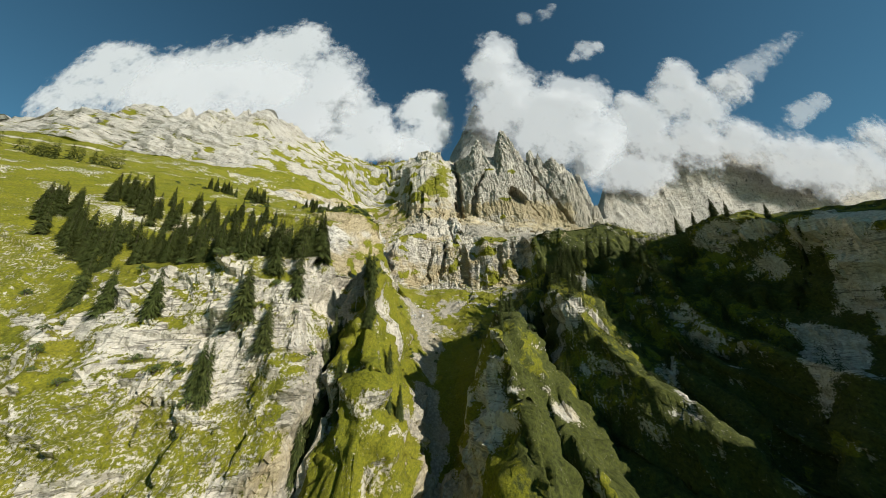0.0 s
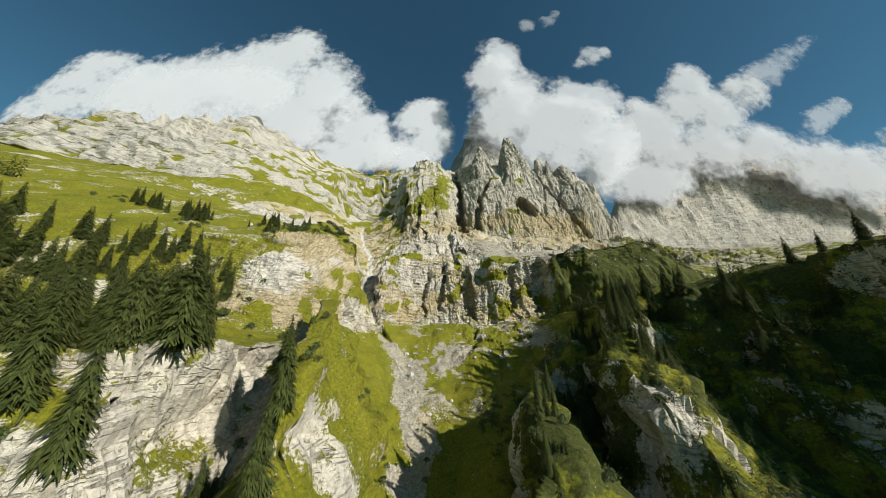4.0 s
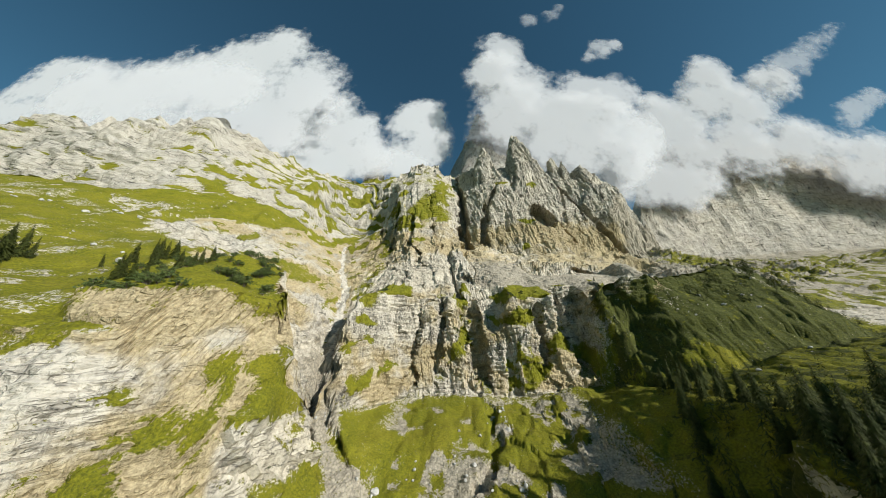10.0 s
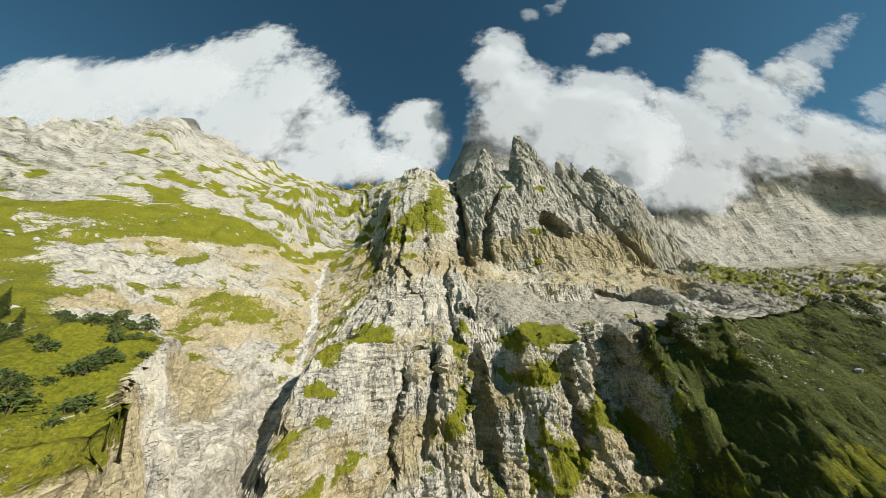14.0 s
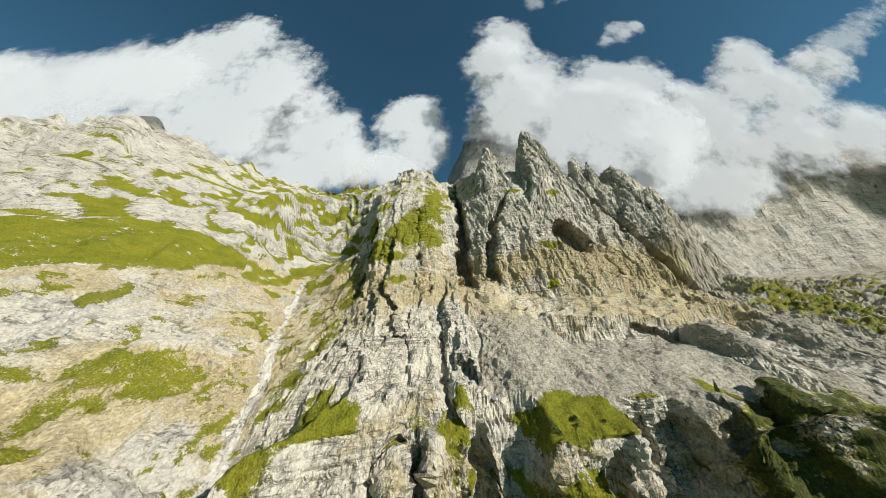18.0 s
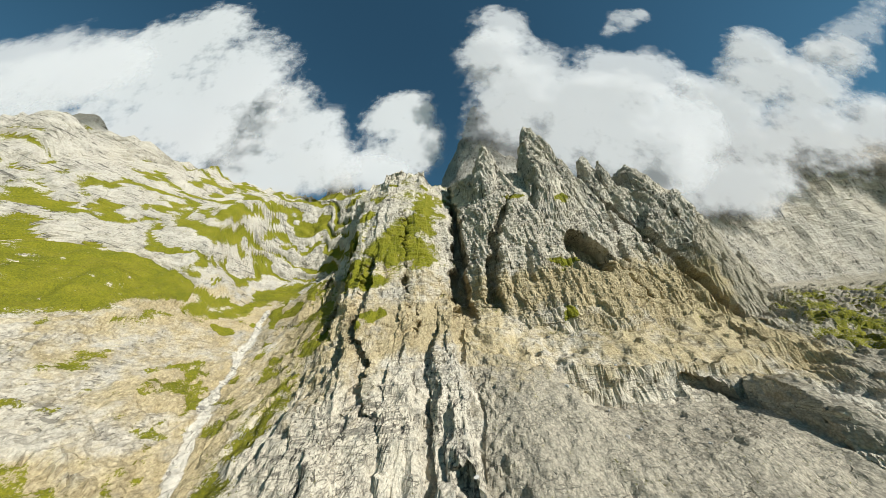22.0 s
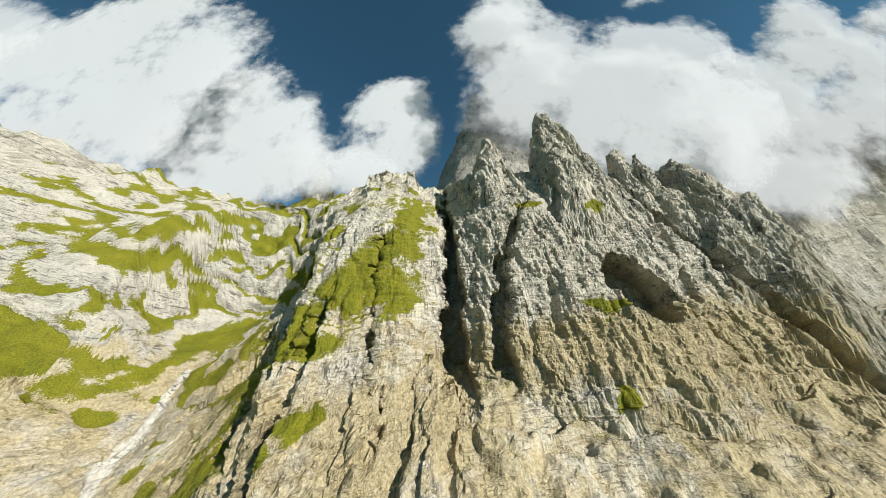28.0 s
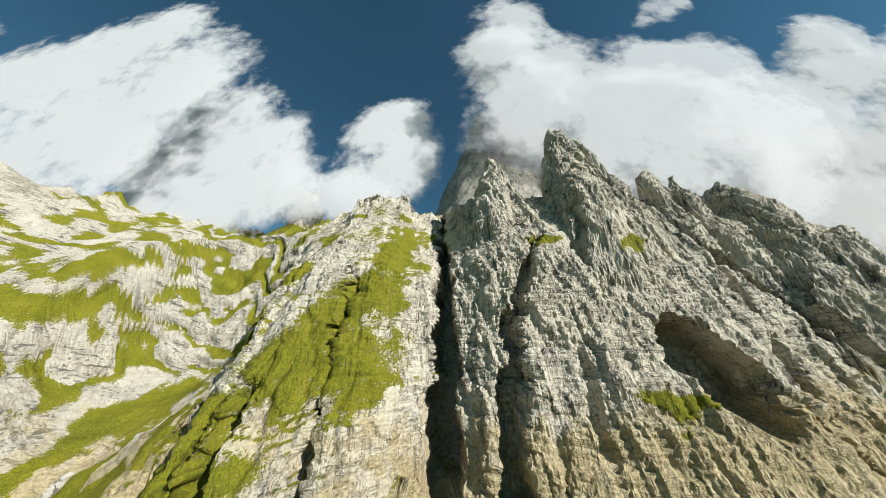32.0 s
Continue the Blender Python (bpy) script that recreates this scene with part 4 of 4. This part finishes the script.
# clouds: depth, then puffs as (x, z, radius)
CLOUDS = [
    (540, [(-1036, 653, 67), (-960, 690, 103), (-925, 780, 100), (-821, 728, 124), (-703, 747, 107), (-599, 767, 108), (-490, 767, 127), (-408, 840, 104), (-344, 728, 133),
           (-421, 634, 134), (-543, 653, 101), (-722, 653, 101), (-640, 590, 80), (-500, 580, 80)], 3, "large white cloud bank over the pale mountainside"),
    (690, [(-80, 784, 75), (-33, 805, 56), (-61, 701, 90), (-101, 651, 74), (-31, 675, 49)], 5, "small white cloud behind the buttress"),
    (650, [(172, 959, 70), (158, 863, 95), (217, 795, 102), (167, 709, 107), (255, 709, 97), (347, 751, 100), (435, 751, 89), (369, 647, 114), (451, 627, 93), (263, 607, 84), (330, 570, 70), (420, 550, 60)], 7,
     "white billowing cloud behind the pinnacle"),
    (713, [(470, 575, 75), (540, 565, 82), (605, 548, 75), (670, 565, 80), (835, 943, 82), (791, 841, 101), (885, 817, 100), (1014, 909, 81), (676, 769, 98), (631, 841, 44), (590, 723, 106), (695, 678, 126), (829, 678, 126), (982, 678, 104), (1112, 612, 122), (1225, 570, 119), (1326, 591, 100), (1440, 678, 94), (1401, 544, 87)], 9, "long ragged cloud bank hiding the distant wall"),
    (640, [(478, 984, 48), (518, 997, 31), (435, 947, 30)], 11, "small torn puff of cloud in blue sky"),
    (800, [(1340, 852, 52), (1360, 864, 50), (1380, 876, 48), (1400, 888, 46), (1420, 900, 44), (1440, 912, 42), (1460, 924, 40), (1480, 936, 38), (1500, 948, 36)], 13, "thin streak of cloud in blue sky"),
    (700, [(1040, 925, 70), (1064, 949, 67), (1088, 973, 64), (1112, 979, 61), (1136, 1003, 58), (1160, 1027, 55), (1184, 1033, 52), (1208, 1057, 49), (1232, 1081, 46), (1256, 1087, 43), (1280, 1111, 40), (1304, 1135, 37), (1328, 1141, 34)], 19, "ragged trail of cloud drifting off the bank"),
    (430, [(-345, 588, 50), (-392, 610, 66), (-450, 600, 70), (-520, 590, 76), (-600, 590, 80)], 21, "thin mist lying on the pale mountain crest"),
    (580, [(-286, 656, 114), (-215, 579, 75), (-314, 591, 82), (-197, 644, 62), (-162, 579, 54), (-256, 546, 65)], 25, "white cloud spilling over the saddle beside the buttress"),
    (616, [(-212, 606, 48), (-170, 590, 44), (-130, 585, 42), (-92, 574, 36), (-58, 566, 30)], 27, "thin mist hanging in the saddle beside the buttress"),
    (640, [(281, 1128, 35), (352, 1142, 35), (386, 1183, 24)], 15, "faint wisp of cloud in blue sky"),
]


def cloud_sheet(name, depth, puffs, bulge, veil, seed):
    px, pz, pr = (np.array(c, float) for c in zip(*puffs))
    margin = 90
    xs = np.arange((px - pr).min() - margin, (px + pr).max() + margin, 7.0)
    zs = np.arange((pz - pr).min() - margin, (pz + pr).max() + margin, 7.0)
    x, z = np.meshgrid(xs, zs)
    thick = np.full(x.shape, -4.0)
    for cx, cz, r in puffs:
        t = 1 - (1.0 if seed in (7, 9) else 0.75) * ((x - cx) ** 2 + (z - cz) ** 2) / (r * r)
        thick = np.maximum(thick, t) + 0.15 * np.exp(-np.abs(thick - t) * 3)
    if seed in (11, 13, 15, 19):
        thick = thick - 0.3 - 0.15 * (seed == 19)
    swell = ease(-1.0, 1.1, thick)
    y = depth - bulge - 8 * swell * (1 + 0.12 * fbm(x / 90, z / 90, 0 * x + seed, 2, seed))
    coords = np.stack([x, y, z], -1).reshape(-1, 3)
    rows, cols = x.shape
    i = (np.arange(rows - 1)[:, None] * cols + np.arange(cols - 1)).ravel()
    faces = np.stack([i, i + 1, i + cols + 1, i + cols], -1)
    faces = faces[thick.ravel()[faces].max(axis=1) > -1.2]
    return grid_mesh(name, coords, faces, {"thick": np.minimum(thick.ravel(), 1.3) * 1.35, "veil": np.full(thick.size, veil)}, VAPOUR)


for depth, puffs, seed, label in CLOUDS:
    cloud = tagged(new("cloud"), label, "cloud", "clouds round the summits")
    cloud.location = (puffs[0][0], depth, puffs[0][1])
    back = Matrix.Translation(-cloud.location)
    single = seed in (3, 5, 11, 13, 15, 19, 21, 25, 27)
    for bulge, veil in ((0, 0.95),) if single else ((0, 0.95), (14 if seed == 9 else 40, 0.75)):
        mesh = cloud_sheet("vapour", depth, puffs, bulge, veil * {15: 0.4, 9: 0.9, 13: 0.54, 19: 0.5, 21: 0.8, 11: 0.67, 27: 0.85}.get(seed, 1), seed)
        mesh.transform(back)
        part("vapour", mesh, cloud)


# ---- trees ----
def crown_mesh(seed, tiers=34, slim=0.17, around=13):
    """Spruce crown one metre high: whorls of drooping boughs, each a ragged folded strip with twigs to either side."""
    rng = random.Random(seed)
    verts, faces = [], []

    def strip(start, a, length, drop, w, stations):
        base = len(verts)
        ca, sa = math.cos(a), math.sin(a)
        for s, wide in stations:
            cx, cy = start[0] + ca * length * s, start[1] + sa * length * s
            cz = start[2] - drop * length * s * s + rng.uniform(-0.004, 0.004)
            ww = w * wide * rng.uniform(0.7, 1.25)
            verts.extend([(cx - sa * ww, cy + ca * ww, cz - 0.5 * ww), (cx, cy, cz), (cx + sa * ww, cy - ca * ww, cz - 0.5 * ww)])
        for s in range(len(stations) - 1):
            p = base + 3 * s
            faces.extend([(p, p + 1, p + 4, p + 3), (p + 1, p + 2, p + 5, p + 4)])

    for i in range(tiers):
        h = 0.07 + 0.90 * (i / (tiers - 1)) ** 0.92
        reach = slim * (1 - h) ** 0.78 * rng.uniform(0.8, 1.1) + 0.008
        count = around if h < 0.7 else around * 2 // 3
        for k in range(count):
            a = k * 2 * math.pi / count + rng.uniform(-0.35, 0.35) + i
            r = reach * rng.uniform(0.5, 1.25)
            z, drop = h + rng.uniform(-0.025, 0.025), rng.uniform(0.3, 0.95)
            strip((0, 0, z), a, r, drop, r * rng.uniform(0.07, 0.12), ((0.05, 0.4), (0.5, 1.0), (1.0, 0.15)))
            for side in (-1, 1):
                s = rng.uniform(0.4, 0.7)
                start = (math.cos(a) * r * s, math.sin(a) * r * s, z - drop * r * s * s)
                strip(start, a + side * rng.uniform(0.5, 0.9), r * rng.uniform(0.3, 0.5), drop * 1.4, r * rng.uniform(0.06, 0.1), ((0.0, 0.8), (1.0, 0.2)))
    return raw_mesh("crown", verts, faces, NEEDLES, False)


def trunk_mesh():
    verts, faces = [], []
    for h, r in ((-0.06, 0.022), (0.0, 0.018), (0.1, 0.013), (0.5, 0.008), (0.98, 0.001)):
        verts += [(r * math.cos(k * math.pi / 3.5), r * math.sin(k * math.pi / 3.5), h) for k in range(7)]
    for s in range(4):
        faces += [(7 * s + k, 7 * s + (k + 1) % 7, 7 * s + 7 + (k + 1) % 7, 7 * s + 7 + k) for k in range(7)]
    return raw_mesh("trunk", verts, faces, BARK)


reach = (glevel < 6.0) & (glevel > 0.9) & (np.abs(gx) < 480)
spots = np.stack([gx[reach], gy[reach], gz[reach], gslope[reach][:, 2]], -1)


def ground_at(x, y, flattest=0.0):
    d = (spots[:, 0] - x) ** 2 + (spots[:, 1] - y) ** 2
    near = d < 9.0
    if not near.any():
        near = d <= d.min() + 1
    best = spots[near][np.argmax(spots[near][:, 3])]
    return best[:3] if best[3] >= flattest else None


TRUNK = trunk_mesh()
CROWNS = [crown_mesh(100 + k, 38 + 3 * k, 0.15 + 0.018 * k, 15) for k in range(4)]
# stands of spruce: centre, half widths, number, least and greatest height
STANDS = [
    (-186, 122, 26, 10, 24, 14, 21), (-132, 172, 34, 8, 28, 12, 18),
    (-150, 116, 34, 12, 34, 14, 22), (-100, 120, 34, 14, 44, 14, 23), (-62, 117, 14, 8, 12, 13, 20), (-45, 116, 8, 8, 9, 12, 19), (-36, 108, 9, 9, 8, 12, 18),
    (-18, 104, 4, 9, 4, 8, 13), (-190, 158, 40, 14, 30, 15, 23), (-58, 114, 10, 8, 8, 16, 25), (-205, 212, 16, 6, 12, 10, 15), (-172, 216, 16, 7, 12, 10, 16),
    (-112, 226, 16, 7, 10, 7, 12), (-136, 234, 12, 7, 6, 8, 14), (-54, 322, 5, 4, 4, 5, 8), (116, 196, 24, 9, 24, 11, 20), (92, 186, 14, 9, 14, 11, 20), (136, 168, 14, 12, 12, 10, 18),
    (59, 182, 8, 12, 8, 9, 16), (92, 168, 12, 8, 8, 9, 16), (42, 165, 7, 20, 7, 8, 14), (166, 142, 14, 32, 14, 9, 17), (28, 128, 6, 16, 5, 7, 12),
    (112, 235, 10, 26, 16, 10, 17), (128, 272, 9, 18, 10, 9, 15), (84, 215, 8, 16, 10, 9, 16),
]
FAR_STANDS = [(215, 296, 52, 14, 200, 3, 8), (85, 150, 40, 40, 200, 5, 11), (125, 120, 34, 34, 160, 5, 11), (105, 205, 24, 34, 70, 8, 16), (150, 150, 30, 34, 70, 8, 15), (100, 190, 22, 22, 60, 8, 17), (118, 240, 12, 40, 60, 8, 16), (80, 185, 20, 20, 30, 7, 14), (150, 150, 22, 26, 40, 8, 15), (60, 170, 22, 26, 26, 6, 12), (180, 200, 20, 14, 20, 9, 16), (-350, 200, 60, 12, 46, 14, 22), (224, 304, 16, 9, 26, 8, 14), (205, 316, 8, 5, 6, 6, 10), (178, 300, 18, 5, 6, 6, 10), (180, 250, 40, 20, 8, 6, 11), (236, 290, 10, 14, 10, 7, 12)]
SINGLE = [(-41, 99, 22), (-45, 103, 22), (-38, 96, 20), (-70, 94, 22), (-48, 96, 20), (-64, 104, 22), (-80, 98, 20), (-66, 100, 22), (-57, 103, 23), (-50, 111, 22), (-61, 92, 18), (-91, 96, 19), (-76, 88, 17), (-104, 94, 20), (-44, 104, 18), (-120, 92, 19), (-136, 96, 21), (-72, 85, 21), (-103, 236, 9), (-146, 256, 12), (133, 338, 6), (-52, 118, 20), (-84, 103, 19), (-95, 107, 20), (-79, 107, 18), (-110, 112, 20), (-69, 108, 19), (-102, 104, 18), (-88, 110, 17), (-74, 103, 18)]


def plant(x, y, height, rng, flattest):
    at = ground_at(x, y, flattest)
    if at is None:
        return
    tree = tagged(new("spruce_tree"), "dark green spruce with drooping boughs on a steep slope" if height > 12 else "small dark spruce growing on a rocky ledge", "tree", "spruces of the valley")
    tree.location = (at[0], at[1], at[2] - 0.4)
    wide = rng.uniform(0.85, 1.15)
    tree.scale = (height * wide, height * wide, height)
    tree.rotation_euler = (rng.uniform(-0.04, 0.04), rng.uniform(-0.04, 0.04), rng.uniform(0, 6.28))
    part("trunk", TRUNK, tree)
    part("crown", CROWNS[rng.randrange(4)], tree)


def plant_all():
    rng = random.Random(7)
    for x, y, h in SINGLE:
        plant(x, y, h, rng, 0.0)
    for cx, cy, rx, ry, count, low, high in STANDS:
        for _ in range(count):
            a, r = rng.uniform(0, 6.28), math.sqrt(rng.random())
            plant(cx + rx * r * math.cos(a), cy + ry * r * math.sin(a), rng.uniform(low, high), rng, 0.3)
    # the far stands, which nobody could count, as one
    verts, faces = [], []
    model = crown_mesh(120, 10, 0.22, 5)
    shape = np.array([v.co[:] for v in model.vertices])
    loops = [tuple(f.vertices) for f in model.polygons]
    for cx, cy, rx, ry, count, low, high in FAR_STANDS:
        for _ in range(count):
            a, r = rng.uniform(0, 6.28), math.sqrt(rng.random())
            at = ground_at(cx + rx * r * math.cos(a), cy + ry * r * math.sin(a), 0.2)
            if at is None:
                continue
            h, t = rng.uniform(low, high), rng.uniform(0, 6.28)
            turned = shape @ np.array([[math.cos(t), math.sin(t), 0], [-math.sin(t), math.cos(t), 0], [0, 0, 1]]) * h + np.array(at)
            base = len(verts)
            verts.extend(turned.tolist())
            faces.extend(tuple(k + base for k in f) for f in loops)
    tagged(new("spruce_wood", raw_mesh("spruce_wood", verts, faces, NEEDLES, False)), "dense dark spruces crowding shaded slopes and ridge", "trees", kind="stuff")


plant_all()


# ---- shrubs, boulders and a dead tree ----
def bush_mesh(seed, clumps=84):
    """A shrub about one metre across: many small leaf clumps, each three crossed blades, round short stems."""
    rng = random.Random(seed)
    verts, faces = [], []
    for _ in range(clumps):
        a, e, r = rng.uniform(0, 6.28), rng.uniform(-0.1, 1.5), rng.uniform(0.25, 0.5) * rng.uniform(0.8, 1.1)
        c = Vector((math.cos(a) * math.cos(e) * r, math.sin(a) * math.cos(e) * r, math.sin(e) * r * 0.8 + 0.12))
        for _ in range(4):
            u = Vector((rng.gauss(0, 1), rng.gauss(0, 1), rng.gauss(0, 0.6))).normalized() * rng.uniform(0.05, 0.10)
            v = Vector((rng.gauss(0, 1), rng.gauss(0, 1), rng.gauss(0, 1))).normalized().cross(u) * rng.uniform(0.5, 0.9)
            k = len(verts)
            verts += [c - u, c + v * 0.6, c + u, c - v * 0.6]
            faces.append((k, k + 1, k + 2, k + 3))
    return raw_mesh("foliage", verts, faces, LEAVES, False)


def stem_mesh():
    verts, faces = [], []
    for s in range(5):
        a, b = s * 1.26, len(verts)
        for h, r, w in ((-0.15, 0.02, 0.02), (0.2, 0.14, 0.012), (0.42, 0.26, 0.004)):
            x, y = math.cos(a) * r, math.sin(a) * r
            verts += [(x + w, y, h), (x - w, y + w, h), (x - w, y - w, h)]
        for k in (0, 3):
            faces += [(b + k + m, b + k + (m + 1) % 3, b + k + 3 + (m + 1) % 3, b + k + 3 + m) for m in range(3)]
    return raw_mesh("stem", verts, faces, BARK)


def boulder_mesh(seed):
    """A cracked angular block about one metre across."""
    bm = bmesh.new()
    bmesh.ops.create_icosphere(bm, subdivisions=3, radius=0.5)
    rng = random.Random(seed)
    cuts = [(Vector((rng.gauss(0, 1), rng.gauss(0, 1), rng.gauss(0, 1))).normalized(), rng.uniform(0.24, 0.4)) for _ in range(9)]
    for v in bm.verts:
        for way, at in cuts:
            over = v.co.dot(way) - at
            if over > 0:
                v.co -= way * over * 0.9
        v.co *= 1 + 0.05 * noise.noise(v.co * 5 + Vector((seed, 0, 0)))
        v.co.z *= 0.8
    mesh = bpy.data.meshes.new("boulder")
    bm.to_mesh(mesh)
    bm.free()
    mesh.materials.append(STONE)
    return mesh


BUSHES = [bush_mesh(300 + k) for k in range(3)]
STEMS = stem_mesh()
BOULDERS = [boulder_mesh(400 + k) for k in range(5)]
# shrub beds: centre, half widths, number, least and greatest width
THICKETS = [(-79, 229, 7, 8, 26, 3.5, 7.5), (-94, 206, 16, 6, 30, 3.5, 7.0), (-112, 256, 12, 9, 20, 3.0, 6.0), (-128, 236, 14, 8, 16, 3.0, 6.0), (-104, 240, 8, 6, 8, 2.5, 5.0), (-86, 236, 8, 10, 12, 3.0, 6.0), (68, 334, 10, 5, 6, 2.0, 4.0), (-48, 321, 9, 5, 6, 2.0, 3.5), (-110, 92, 50, 14, 30, 2.0, 5.0), (-40, 126, 14, 26, 26, 2.0, 4.5), (-70, 98, 20, 10, 14, 2.0, 4.5), (40, 150, 12, 30, 22, 2.0, 4.5), (-10, 180, 16, 20, 12, 1.5, 3.5), (-60, 210, 8, 24, 10, 1.5, 3.5), (80, 130, 16, 20, 14, 2.0, 4.5), (-220, 215, 50, 14, 16, 2.5, 5.0),
            (-84, 242, 9, 14, 26, 3.0, 6.0), (-96, 222, 10, 8, 14, 2.5, 5.0), (-100, 172, 22, 8, 16, 3.0, 6.5), (-130, 176, 20, 8, 12, 3.0, 6.5), (-70, 165, 8, 8, 6, 2.5, 5.0), (-160, 200, 20, 8, 10, 3.0, 6.0),
            (16, 325, 4, 4, 6, 2.5, 4.5), (60, 333, 8, 4, 8, 2.0, 4.0), (-46, 322, 8, 4, 8, 2.0, 4.0), (-30, 120, 8, 14, 12, 2.5, 5.0), (-22, 160, 6, 18, 10, 2.0, 4.5), (24, 140, 8, 20, 10, 2.5, 5.0)]
RUBBLE = [(-8, 205, 14, 16, 16, 0.8, 2.6), (30, 250, 26, 22, 22, 0.8, 2.8), (214, 292, 40, 8, 8, 0.8, 2.4), (-190, 250, 60, 20, 16, 1.0, 4.0), (-24, 240, 9, 22, 26, 1.0, 4.5), (-60, 268, 6, 10, 8, 1.0, 3.5), (36, 296, 10, 10, 16, 0.8, 3.0), (30, 350, 10, 12, 16, 1.0, 4.0), (10, 270, 22, 24, 20, 0.8, 2.6), (170, 290, 30, 12, 12, 0.8, 2.8),
          (185, 265, 30, 16, 8, 0.8, 2.4), (120, 400, 40, 30, 14, 0.8, 2.5), (-300, 300, 70, 30, 20, 1.5, 5.0)]


def scatter():
    rng = random.Random(21)
    for cx, cy, rx, ry, count, low, high in THICKETS:
        for _ in range(count * 7 // 10):
            a, r = rng.uniform(0, 6.28), math.sqrt(rng.random())
            at = ground_at(cx + rx * r * math.cos(a), cy + ry * r * math.sin(a))
            shrub = tagged(new("shrub"), "bushy green mountain shrub clinging to a rocky slope", "shrub", "shrubs on the ledges")
            w = rng.uniform(low, high)
            shrub.location, shrub.scale, shrub.rotation_euler = at, (w, w * rng.uniform(0.8, 1.2), w * rng.uniform(0.9, 1.35)), (0, 0, rng.uniform(0, 6.28))
            part("foliage", BUSHES[rng.randrange(3)], shrub)
            part("stem", STEMS, shrub)
    for cx, cy, rx, ry, count, low, high in RUBBLE:
        for _ in range(count):
            a, r = rng.uniform(0, 6.28), math.sqrt(rng.random())
            at = ground_at(cx + rx * r * math.cos(a), cy + ry * r * math.sin(a))
            w = low + (high - low) * rng.random() ** 2.5
            rock = tagged(new("boulder", BOULDERS[rng.randrange(5)]), "large pale angular boulder lying on the slope" if w > 2.5 else "pale grey broken rock lying on the slope", "boulder", "boulders in the gullies")
            rock.location = (at[0], at[1], at[2] + 0.12 * w)
            rock.scale, rock.rotation_euler = (w * rng.uniform(0.8, 1.3), w, w * rng.uniform(0.7, 1.1)), (rng.uniform(-0.4, 0.4), rng.uniform(-0.4, 0.4), rng.uniform(0, 6.28))


scatter()


def dead_tree(x, y, height):
    rng = random.Random(5)
    at = ground_at(x, y)
    tree = tagged(new("dead_spruce"), "bare bleached dead spruce with broken branches", "tree")
    tree.location = (at[0], at[1], at[2] - 0.3)
    pale = make_plain("bleached_wood", (0.30, 0.27, 0.22), (0.55, 0.51, 0.44), 3.0)
    verts, faces = [], []
    for h, r in ((0, 0.22), (0.3, 0.17), (0.7, 0.09), (1.0, 0.02)):
        verts += [(r * math.cos(k), r * math.sin(k), h * height) for k in (0, 1.05, 2.1, 3.14, 4.19, 5.24)]
    for s in range(3):
        faces += [(6 * s + k, 6 * s + (k + 1) % 6, 6 * s + 6 + (k + 1) % 6, 6 * s + 6 + k) for k in range(6)]
    part("trunk", raw_mesh("trunk", verts, faces, pale), tree)
    for _ in range(46):
        h, a = rng.uniform(0.25, 0.97), rng.uniform(0, 6.28)
        l, w = (1.05 - h) * height * 0.22 * rng.uniform(0.5, 1.1), 0.05
        ca, sa = math.cos(a), math.sin(a)
        ends = [(0, 0, h * height), (ca * l * 0.6, sa * l * 0.6, h * height - 0.1 * l), (ca * l, sa * l, h * height - 0.3 * l)]
        verts = [(px - sa * q * w, py + ca * q * w, pz + up * w) for (px, py, pz), t in zip(ends, (1, 0.7, 0.15)) for q, up in ((t, 0), (-t, 0), (0, 1.4 * t))]
        faces = [(3 * s + k, 3 * s + (k + 1) % 3, 3 * s + 3 + (k + 1) % 3, 3 * s + 3 + k) for s in (0, 1) for k in range(3)]
        part("branch", raw_mesh("branch", verts, faces, pale), tree)


dead_tree(-46, 142, 14)
